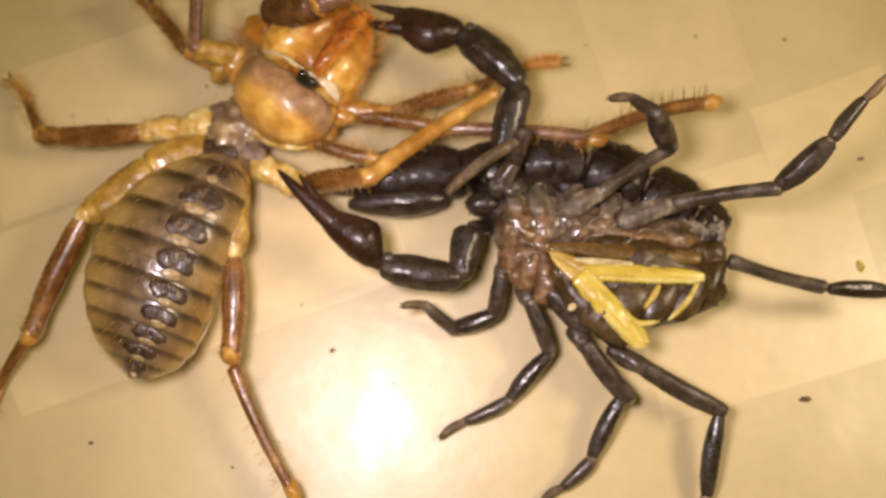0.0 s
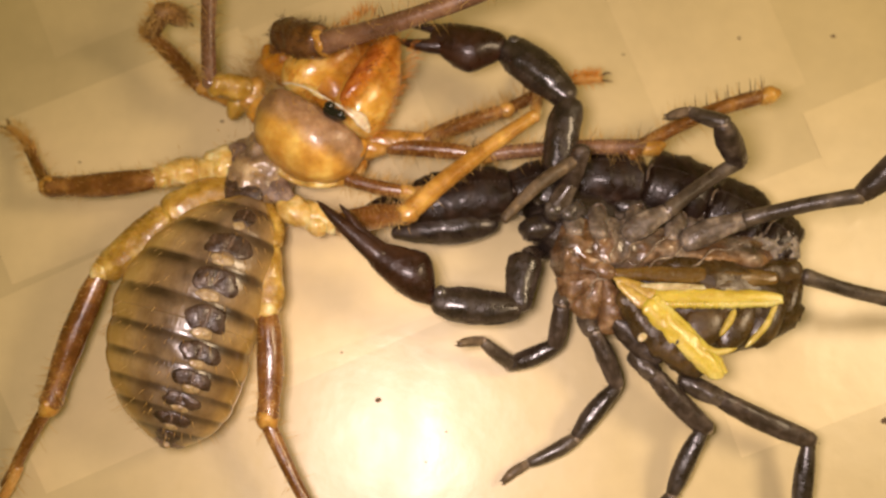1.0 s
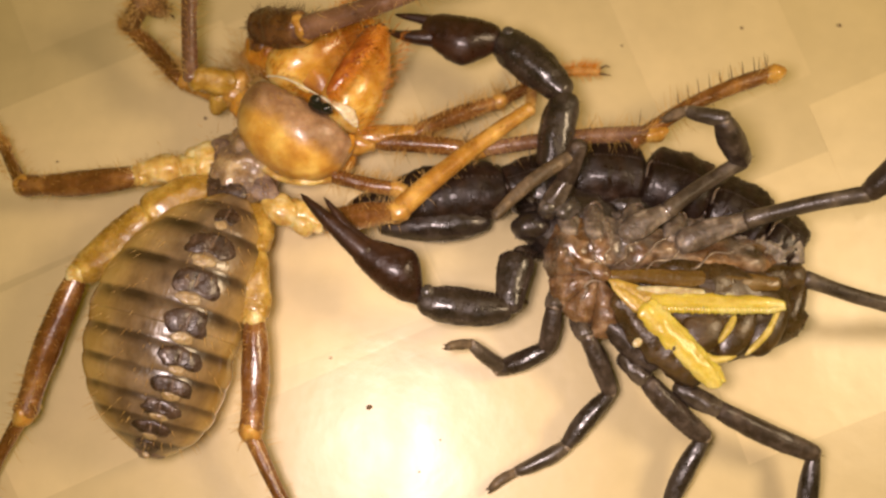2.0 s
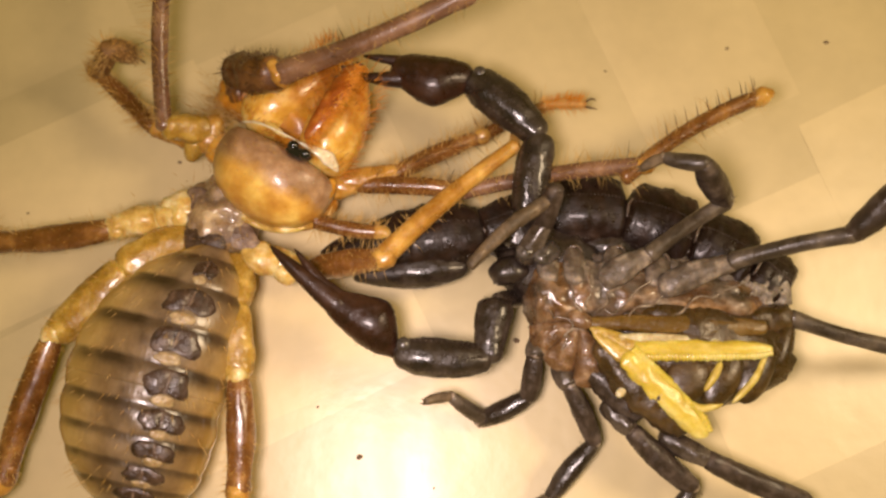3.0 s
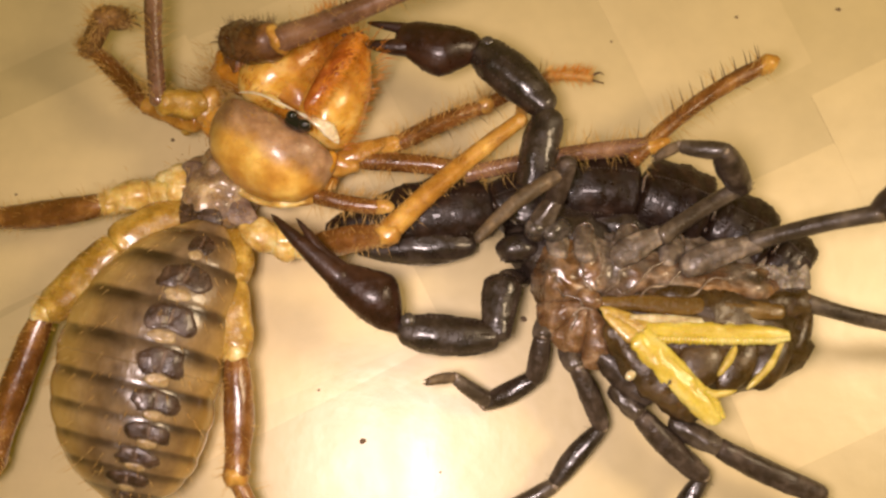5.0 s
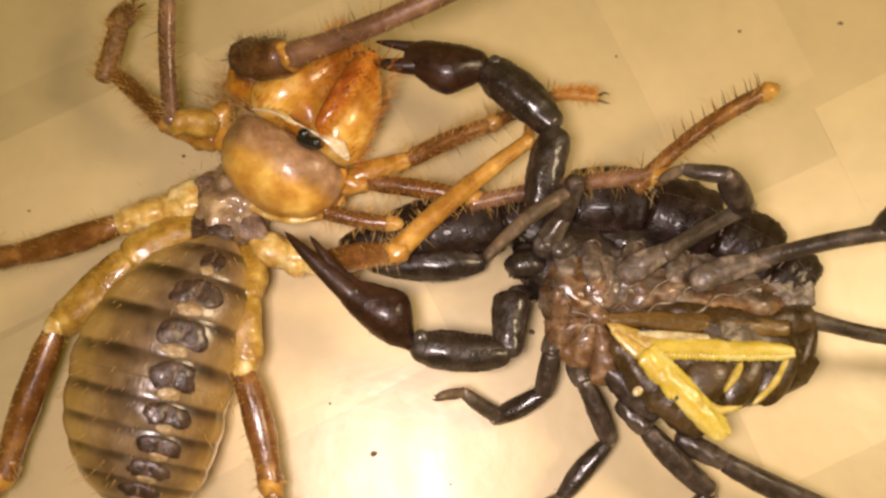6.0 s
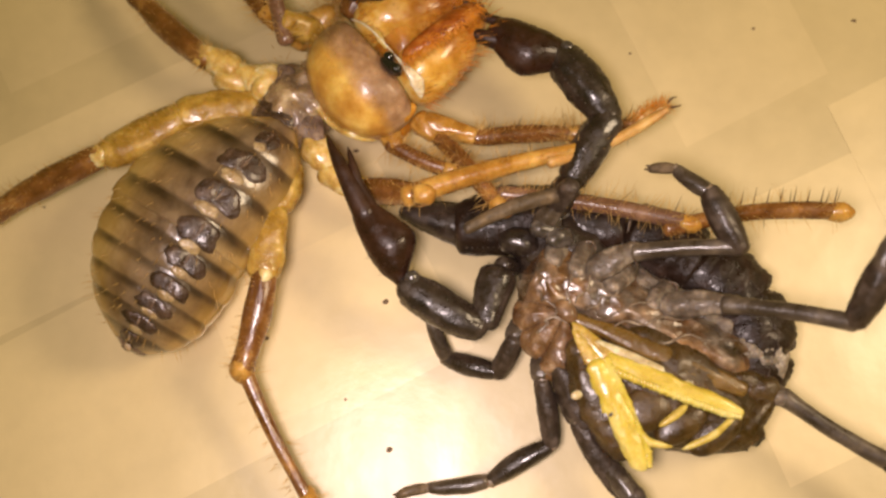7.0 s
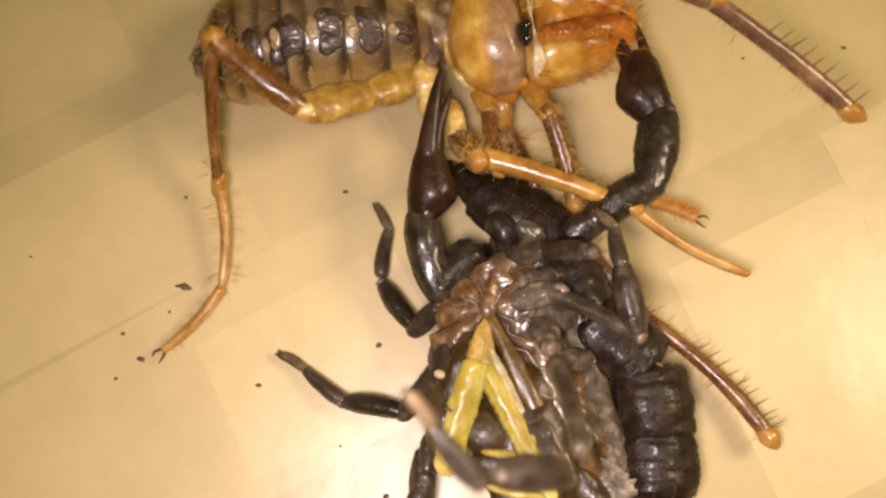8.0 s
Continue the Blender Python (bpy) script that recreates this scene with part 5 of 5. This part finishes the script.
arm_upper = limb(scorpion, SCORPION_ROWS, [("arm_base", BLACK, [(0,1.6),(.5,1.6),(1,1.4)], 1.0, ""), ("upper_arm", BLACK, [(0,1.4),(.4,1.9),(.8,1.8),(1,1.3)], 0.9, "glossy black upper arm"), ("forearm", BLACK, [(0,1.3),(.45,2.2),(.8,2.1),(1,1.3)], 0.9, "glossy black forearm"), ("claw_hand", CHELA, [(0,1.0),(.16,1.9),(.45,2.75),(.75,2.25),(1,1.1)], 0.8, "swollen black-brown claw hand gripping the jaw")],
    [(8.8, 2.54, 7), (10.3, 6.01, 8), (12.06, 14.26, 9), (4.86, 21.2, 8.5), (-3.5, 22.3, 8.5)], {
        0.0: [(8.83, 2.17, 7), (10.24, 5.92, 8), (11.98, 14.52, 9), (4.26, 21.19, 8.5), (-4.21, 22.22, 8.5)],
        6.5: [(8.46, 2.26, 7), (9.37, 4.35, 8), (11.94, 12.79, 9), (4.92, 20.5, 8.5), (-2.96, 21.91, 8.5)],
        7.0: [(8.56, 4.05, 7), (11.62, 7.56, 8), (15.65, 13.4, 9), (11.16, 21.15, 8.5), (4.71, 24.09, 8.5)],
        7.5: [(10.4, 5.53, 7), (13.93, 7.29, 8), (16.9, 11.0, 9), (16.78, 19.17, 8.5), (13.82, 26.12, 8.5)],
        8.0: [(11.56, 5.81, 7), (14.75, 7.24, 8), (20.42, 10.34, 9), (22.37, 17.65, 8.5), (20.97, 24.07, 8.5)],
        2.5: [(8.8, 2.54, 7), (10.3, 6.01, 8), (12.06, 14.26, 9), (4.86, 21.2, 8.5), (-3.5, 22.3, 8.5)],
    })
arm_lower = limb(scorpion, SCORPION_ROWS, [("arm_base", BLACK, [(0,0.8),(.5,0.9),(1,0.9)], 1.0, ""), ("upper_arm", BLACK, [(0,1.7),(.2,1.95),(.6,1.7),(1,1.35)], 0.9, "glossy black upper arm"), ("forearm", BLACK, [(0,1.2),(.35,1.9),(.75,1.85),(1,1.2)], 0.9, "glossy black forearm"), ("claw_hand", CHELA, [(0,0.55),(.10,0.9),(.24,1.85),(.45,2.55),(.72,2.05),(1,1.1)], 0.85, "swollen black-brown claw hand")],
    [(9.29, -1.99, 3.2), (6.89, -3.03, 6.5), (5.72, -9.21, 7), (-3.59, -8.2, 8), (-9.66, -2.9, 9.5)], {
        6.5: [(8.91, -3.38, 3.2), (6.41, -3.85, 6.5), (5.61, -9.81, 7), (-3.88, -8.66, 8), (-9.9, -2.72, 9.5)],
        7.0: [(5.91, -0.63, 3.2), (3.76, -1.0, 6.5), (1.48, -7.67, 7), (-6.37, -2.64, 8), (-9.84, 5.03, 9.5)],
        7.5: [(4.06, 2.98, 3.2), (2.23, 1.8, 6.5), (-1.0, -3.09, 7), (-5.57, 3.11, 8), (-6.22, 10.44, 9.5)],
        8.0: [(3.41, 5.77, 3.2), (2.07, 4.97, 6.5), (-1.82, 1.4, 7), (-3.08, 8.35, 8), (-1.66, 14.73, 9.5)],
    })
tail = limb(scorpion, SCORPION_ROWS, [("tail_segment", TAILBLACK, [(0,2.9),(.12,3.4),(.5,3.7),(.9,3.6),(1,3.0)], 0.85, "ridged black tail segment"), ("tail_segment", TAILBLACK, [(0,3.3),(.12,3.8),(.5,4.0),(.9,3.7),(1,2.9)], 0.85, "ridged black tail segment"), ("tail_segment", TAILBLACK, [(0,3.5),(.12,4.0),(.5,4.15),(.9,3.7),(1,2.9)], 0.85, "ridged black tail segment"), ("tail_segment", TAILBLACK, [(0,3.3),(.12,3.8),(.5,3.95),(.9,3.4),(1,2.7)], 0.85, "ridged black tail segment"), ("tail_segment", TAILBLACK, [(0,2.6),(.12,3.0),(.5,3.1),(.9,2.7),(1,2.2)], 0.85, "ridged black tail segment"), ("tail_segment", TAILBLACK, [(0,2.6),(.3,3.5),(.7,3.4),(1,2.5)], 0.85, "long ridged black tail segment"), ("tail_end", TAILBLACK, [(0,2.0),(.4,1.9),(.8,1.2),(1,.5)], 0.9, "")],
    [(36.98, -3.42, 4.4), (33.88, -0.53, 4.4), (28.05, 3.06, 4.4), (21.02, 6.06, 4.4), (12.59, 6.72, 4.4), (5.69, 4.94, 4.2), (-6.49, 3.44, 4), (-10.77, 3.07, 3.5)], {
        6.5: [(36.54, -4.92, 4.4), (34.02, -1.85, 4.4), (28.36, 1.97, 4.4), (21.37, 5.29, 4.4), (12.96, 6.18, 4.4), (5.88, 4.17, 4.2), (-5.92, 3.27, 4), (-9.88, 3.08, 3.5)],
        7.0: [(28.2, -13.6, 4.4), (29.4, -10.6, 4.4), (28.7, -6.0, 4.4), (24.48, -1.45, 4.4), (17.14, 2.56, 4.4), (10.13, 4.49, 4.2), (0.75, 3.71, 4), (-4.88, 6.18, 3.5)],
        7.5: [(22.4, -19.8, 4.4), (24.1, -16.2, 4.4), (24.8, -9.7, 4.4), (21.7, -4.53, 4.4), (17.01, 0.27, 4.4), (10.18, 5.7, 4.2), (3.35, 6.55, 4), (-1.18, 10.81, 3.5)],
        8.0: [(17.04, -24.6, 4.4), (18.23, -19.65, 4.4), (18.72, -15.05, 4.4), (18.59, -8.01, 4.4), (13.39, -2.7, 4.4), (12.16, 4.96, 4.2), (3.73, 11.68, 4), (0.63, 15.16, 3.5)],
    })
sting = limb(scorpion, SCORPION_ROWS, [("sting_bulb", BLACK, [(0,0.8),(.2,1.9),(.5,2.15),(.8,1.4),(1,.5)], 0.85, "smooth dark grey sting bulb")],
    [(3.6, 1.5, 4), (-7.98, 0.34, 4)], {
        6.5: [(3.13, 0.26, 4), (-7.21, 0.37, 4)],
        7.0: [(4.28, 2.31, 4), (-5.67, 5.69, 4)],
        7.5: [(5.44, 4.35, 4), (-1.94, 10.38, 4)],
        8.0: [(8.88, 4.93, 4), (2.83, 11.94, 4)],
    })
leg_a = limb(scorpion, SCORPION_ROWS, [L0, L1, L2, L4],
    [(11.17, -6.75, 5.2), (10.53, -8.75, 6), (9.97, -12.89, 3.5), (5.11, -14.53, 2), (-0.70, -12.85, 6.5)], {
        6.5: [(10.49, -7.85, 5.2), (9.66, -10.17, 6), (8.96, -13.61, 3.5), (4.47, -15.61, 2), (-1.60, -13.85, 6.3)],
        7.0: [(5.47, -6.51, 5.2), (4.48, -8.8, 6), (3.0, -11.48, 3.5), (-2.14, -9.74, 2), (-6.17, -4.58, 6.0)],
        7.5: [(1.82, -3.08, 5.2), (0.15, -4.73, 6), (-2.14, -7.25, 3.5), (-6.82, -3.17, 2), (-8.30, 3.97, 4.5)],
        7.8: [(0.24, -0.04, 5.2), (-1.53, -1.09, 6), (-3.73, -1.27, 3.5), (-6.93, 4.63, 2), (-6.73, 14.25, 1)],
        8.0: [(-0.45, 0.62, 5.2), (-2.36, -0.59, 6), (-4.43, -2.04, 3.5), (-7.79, 3.44, 2), (-8.06, 12.98, 1)],
    }, -0.15)
leg_b = limb(scorpion, SCORPION_ROWS, [L0, L1, L2, L4],
    [(13.23, -9.59, 5.2), (13.96, -11.71, 6), (16.68, -17.45, 3.5), (11.94, -22.98, 2), (4.04, -27.41, 1)], {
        7.0: [(7.47, -9.98, 5.2), (7.03, -12.87, 6), (7.89, -19.06, 3.5), (1.75, -22.22, 2), (-8.36, -23.46, 1)],
        7.5: [(1.71, -7.86, 5.2), (0.73, -10.42, 6), (-0.31, -16.06, 3.5), (-7.69, -16.64, 2), (-15.91, -13.79, 1)],
        7.7: [(-0.5, -5.42, 5.2), (-1.79, -7.96, 6), (-3.53, -12.44, 3.5), (-10.79, -11.58, 2), (-17.94, -7.05, 1)],
        8.0: [(-1.29, -3.32, 5.2), (-2.66, -6.71, 6), (-6.1, -10.51, 3.5), (-12.12, -8.98, 2), (-18.86, -3.58, 1)],
    }, -0.03)
leg_c = limb(scorpion, SCORPION_ROWS, [L0, ("femur", GREYLEG, [(0,.95),(.4,1.25),(.8,1.15),(1,.9)], 1.0, ""), L2, L4],
    [(17.55, -13.58, 5.2), (20.04, -16.36, 6), (26.29, -21.97, 4), (22.56, -29.05, 2), (16.68, -33.85, 1)], {
        0.0: [(20.0, -14.59, 5.2), (22.23, -16.92, 6), (26.72, -21.31, 4), (23.39, -29.35, 2), (18.42, -34.09, 1)],
        7.0: [(9.18, -13.88, 5.2), (10.22, -16.6, 6), (14.9, -24.38, 4), (11.34, -30.76, 2), (5.55, -34.83, 1)],
        7.5: [(2.12, -13.32, 5.2), (2.12, -19.19, 6), (2.13, -25.09, 4), (-1.8, -30.26, 2), (-6.98, -32.65, 1)],
        8.0: [(-3.31, -12.52, 5.2), (-4.35, -17.25, 6), (-5.38, -24.14, 4), (-10.25, -28.22, 2), (-16.01, -30.06, 1)],
        2.5: [(17.55, -13.58, 5.2), (20.04, -16.36, 6), (26.29, -21.97, 4), (22.56, -29.05, 2), (16.68, -33.85, 1)],
    }, 0.04)
leg_d = limb(scorpion, SCORPION_ROWS, [L0, ("femur", GREYLEG, [(0,.95),(.4,1.2),(.8,1.1),(1,.9)], 1.0, ""), L2, L4],
    [(23.23, -16.72, 5.2), (27.46, -19.31, 6), (37.41, -23.55, 4.5), (36.46, -33.19, 2), (33.19, -38.2, 1)], {
        0.0: [(24.98, -16.5, 5.2), (28.52, -18.39, 6), (37.84, -22.4, 4.5), (37.01, -32.72, 2), (34.07, -37.75, 1)],
        7.0: [(13.46, -21.59, 5.2), (15.53, -24.85, 6), (18.85, -32.85, 4.5), (15.97, -40.22, 2), (13.1, -43.81, 1)],
        2.5: [(23.23, -16.72, 5.2), (27.46, -19.31, 6), (37.41, -23.55, 4.5), (36.46, -33.19, 2), (33.19, -38.2, 1)],
    }, 0.04)
raised_leg = limb(scorpion, SCORPION_ROWS, [L0, ("femur", GREYLEG, LEG1, 1.0, ""), ("foot", LEGTIP, [(0,.75),(.5,.75),(1,.55)], 1.0, "")],
    [(9.56, 0.82, 8), (11.79, 4.22, 10), (12.46, 6.28, 12), (4.14, -0.59, 13)], {
        7.0: [(7.74, 2.3, 8), (9.34, 4.02, 10), (9.95, 4.53, 12), (0.8, 1.4, 13)],
        7.5: [(8.17, 1.74, 8.0), (9.59, 1.52, 10.0), (14.0, 1.34, 14.0), (13.07, 3.08, 5.0)],
        8.0: [(5.47, 3.6, 8.0), (8.69, 3.77, 10.0), (12.62, 2.35, 14.0), (11.7, 4.49, 5.0)],
    })
upper_leg = limb(scorpion, SCORPION_ROWS, [("trochanter", GREYSKIN, [(0,1.2),(.35,1.4),(.75,1.05),(1,0.85)], 0.75, "swollen grey-brown leg base"), LS, LP, L5],
    [(17.56, -1.7, 9), (22.14, 0.86, 10), (30.19, 6.03, 11.0), (26.51, 8.53, 16.0), (21.65, 8.98, 14.0)], {
        0.0: [(17.86, -1.55, 9), (22.23, 1.21, 10), (29.95, 6.96, 11.0), (26.84, 9.01, 16.0), (22.59, 11.07, 14.0)],
        6.5: [(17.14, -3.01, 9), (21.32, -1.01, 10), (29.3, 2.57, 11.0), (25.94, 4.58, 16.0), (20.39, 4.93, 14.0)],
        7.0: [(13.18, -2.46, 9), (16.19, -1.11, 10), (25.97, -1.73, 13), (23.67, 3.61, 13.5), (18.48, 6.77, 12)],
        7.5: [(10.15, -2.51, 9), (12.51, -2.31, 10), (20.94, -5.89, 13), (18.97, 1.73, 13.5), (14.95, 6.22, 12)],
        8.0: [(6.69, -0.73, 9), (9.1, -0.52, 10), (16.38, -5.61, 13), (15.5, 1.06, 13.5), (13.99, 6.71, 12)],
        2.5: [(17.56, -1.7, 9), (22.14, 0.86, 10), (30.19, 6.03, 11.0), (26.51, 8.53, 16.0), (21.65, 8.98, 14.0)],
    }, -0.15)
long_leg = limb(scorpion, SCORPION_ROWS, [("trochanter", GREYSKIN, [(0,1.2),(.35,1.4),(.75,1.05),(1,0.85)], 0.75, "swollen grey-brown leg base"), LS, LP, L6],
    [(23.34, -2.48, 9), (30.12, -0.32, 11), (39.42, 0.67, 17), (43.14, 4.5, 21), (48.5, 10.43, 23)], {
        0.0: [(25.11, -1.87, 9), (30.84, 0.21, 11), (39.78, 0.7, 17), (44.44, 5.42, 21), (49.04, 11.65, 23)],
        6.5: [(24.07, -3.9, 9), (30.85, -2.37, 11), (38.41, -1.98, 17), (42.04, 1.92, 21), (46.93, 7.73, 23)],
        7.0: [(20.6, -6.43, 9), (24.36, -6.85, 11), (33.64, -9.97, 17), (35.23, -5.25, 21), (38.47, -0.5, 23)],
        7.2: [(18.98, -6.79, 9), (21.68, -8.86, 13.0), (31.65, -12.46, 17.0), (34.55, -7.77, 21.0), (35.56, -0.01, 23.0)],
        7.3: [(16.19, -7.34, 9), (18.27, -8.84, 11), (26.82, -14.79, 17), (29.88, -9.45, 21), (31.26, -2.27, 23)],
        7.5: [(12.91, -7.61, 9), (16.61, -9.56, 11), (25.03, -16.45, 17), (27.91, -11.22, 21), (29.12, -4.01, 23)],
        7.6: [(11.41, -6.75, 9), (14.48, -9.9, 11), (18.96, -18.45, 17), (17.84, -14.79, 21), (21.14, -12.91, 23)],
        7.7: [(10.52, -5.28, 9.0), (11.38, -9.68, 14.0), (12.3, -17.24, 24.0), (5.87, -16.44, 30.0), (1.57, -13.9, 32.0)],
        8.0: [(7.83, -3.34, 9.0), (7.9, -6.06, 14.0), (8.09, -17.47, 27.0), (-0.54, -16.5, 34.0), (-3.9, -12.02, 36.0)],
        2.5: [(23.34, -2.48, 9), (30.12, -0.32, 11), (39.42, 0.67, 17), (43.14, 4.5, 21), (48.5, 10.43, 23)],
    }, 0.02)
back_leg = limb(scorpion, SCORPION_ROWS, [("trochanter", GREYSKIN, [(0,1.0),(.5,1.1),(1,.9)], 1.0, "grey leg base"), LS, L2],
    [(33.48, -4.56, 6.2), (37.06, -5.46, 7), (47.18, -8.97, 8), (54.72, -8.92, 7)], {
        0.0: [(33.21, -4.36, 6.2), (37.34, -4.91, 7), (49.48, -7.82, 8), (56.87, -7.36, 7)],
        6.5: [(32.6, -6.94, 6.2), (36.12, -8.1, 7), (45.89, -10.94, 8), (52.99, -12.27, 7)],
        7.0: [(27.53, -14.08, 6.2), (30.76, -15.67, 7), (38.59, -21.67, 8), (43.25, -25.79, 7)],
        7.5: [(18.59, -15.79, 6.2), (22.26, -19.53, 7), (25.27, -25.85, 8), (28.49, -31.15, 7)],
        8.0: [(9.13, -18.71, 6.2), (9.34, -20.78, 7), (8.42, -28.13, 8), (9.07, -33.18, 7)],
        2.5: [(33.48, -4.56, 6.2), (37.06, -5.46, 7), (47.18, -8.97, 8), (54.72, -8.92, 7)],
    })


def fingers(hand, length, base, gap, short, spread):
    """The two fingers of a claw hand: a long one that goes on from the hand's edge, and a shorter movable one."""
    x = hand["reach"] / 2 - 2.6
    part("fixed_finger", tube([(x, gap * 0.6, 0.1), (x + length * 0.4, gap, 0.2), (x + length * 0.75, gap, 0.15), (x + length, gap * 0.6, 0)], [base, base * 0.68, base * 0.42, 0.14], 14), CHELA, hand)
    part("movable_finger", tube([(x, -gap * 0.8, 0), (x + length * 0.4, -gap, 0.1), (x + (length - short) * 0.75, -gap - spread * 0.5, 0.1), (x + length - short, -gap - spread, 0)], [base * 0.8, base * 0.45, base * 0.32, 0.1], 14), CHELA, hand)


for forearm in (arm_upper[2], arm_lower[2]):
    part("joint", lump((forearm["reach"] / 2 - 1.0, -0.75, 1.05), (0.75, 0.8, 0.6), 0, 16, 10, 0.15, 0.9), JAWGREY, forearm, None, "rounded grey wrist joint")
fingers(arm_upper[3], 6.4, 1.25, 1.15, 0.6, 0.2)
fingers(arm_lower[3], 10.4, 1.5, 0.35, 2.0, 0.8)


def ridge(segment, angle, count, flat, size=0.17):
    """A row of small beads along a segment, at an angle round it (degrees, 90 is its top)."""
    stops, reach, beads = PROFILES[segment.name], segment["reach"], []
    for k in range(count):
        s = 0.08 + 0.84 * (k + 0.5) / count
        r = profile(stops, s)
        cap = min(min(s, 1 - s) * reach / (r * (0.32 if segment in tail else 0.6)), 1.0)
        r *= math.sqrt(1 - (1 - cap) ** 2) * 0.985
        side = segment["bow"] * reach * math.sin(math.pi * s)
        beads.append(lump((reach * (s - 0.5), r * math.cos(radians(angle)) + side, r * flat * math.sin(radians(angle))), (size, size, size), 0, 6, 4, 0.0))
    tagged(part("bead_ridge", joined(*beads), GREYLEG, segment, None, "row of small beads along the ridge"), kind="stuff")


for seg in tail[:5]:
    x, r = seg["reach"] / 2 - 0.55, PROFILES[seg.name][-1][1] * 1.02
    arc = [(x + 0.25 * math.sin(k * 2.1), r * math.cos(radians(q)), r * 0.85 * math.sin(radians(q))) for k, q in enumerate(range(15, 170, 22))]
    part("rim", tube(arc, [0.06] + [0.16] * (len(arc) - 2) + [0.06], 8), MEMBRANE, seg, None, "pale rim between two tail segments")
for seg in tail[:6]:
    for angle in (30, 75, 105, 150):
        ridge(seg, angle, 20, 0.85, 0.13)
for seed, seg in enumerate(arm_upper[1:] + arm_lower[1:]):
    fuzz(seg, 1.7, 26, 0.7, 80 + seed, DARKHAIR, 0.2, 0.03, "sparse short bristles")


def ring_joint(segment, radius):
    """A dusty pale ring where two leg segments meet."""
    x = segment["reach"] / 2
    part("joint", lump((x - 0.35, 0, 0.05), (0.55, radius, radius), 0, 12, 8, 0.3, 1.6), MEMBRANE, segment, None, "grey leg joint")


for leg in (leg_a, leg_b, leg_c, leg_d, upper_leg, long_leg, back_leg):
    for seg in leg[:3]:
        ring_joint(seg, 0.72)
for seg in (arm_upper[1], arm_upper[2], arm_lower[1], arm_lower[2]):
    for angle in (35, 90, 145):
        ridge(seg, angle, 16, 0.9, 0.12)
for seed, leg in enumerate((leg_a, leg_b, leg_c, leg_d, upper_leg, long_leg)):
    claw(leg[-1], 0.35, LEGTIP, 0.4)
    fuzz(leg[-2], 0.9, 24, 0.6, 250 + seed, DARKHAIR, 0.3, 0.03, "sparse short bristles")


# ---- all that moves ----
def motions():
    walk(spider, [(t, pose(x * MM, y * MM, 0, 0, 0, a)) for t, x, y, a in SPIDER_ROWS])
    walk(scorpion, [(t, pose(x * MM, y * MM, 0, 0, 0, a)) for t, x, y, a in SCORPION_ROWS])
    walk(abdomen, [(t, abdomen_pose(a, slide)) for t, a, slide, end in ABDOMEN_ROWS])
    walk(abdomen_end, [(t, abdomen_pose(a, slide + end)) for t, a, slide, end in ABDOMEN_ROWS])
    for ob, rows, rest, later in JOINTED:
        ends = dict(later)
        for t in (0.0, REST, 6.5):
            if t == 0.0 and 0.0 not in ends or t != 0.0 and 6.5 not in ends:
                ends.setdefault(t, None)
        keys = []
        for t in sorted(ends):
            home = root_pose(rows, t if ends[t] else REST).inverted()
            a, b = (home @ (Vector(c) * MM) for c in ends[t] or rest)
            keys.append((t, *a, *b))
        if keys[-1][0] < 8.0:
            keys.append((8.0, *keys[-1][1:]))
        keys = [(k[0], along(Vector(k[1:4]) / MM, Vector(k[4:7]) / MM)) for k in eased(keys)]
        walk(ob, keys)


motions()
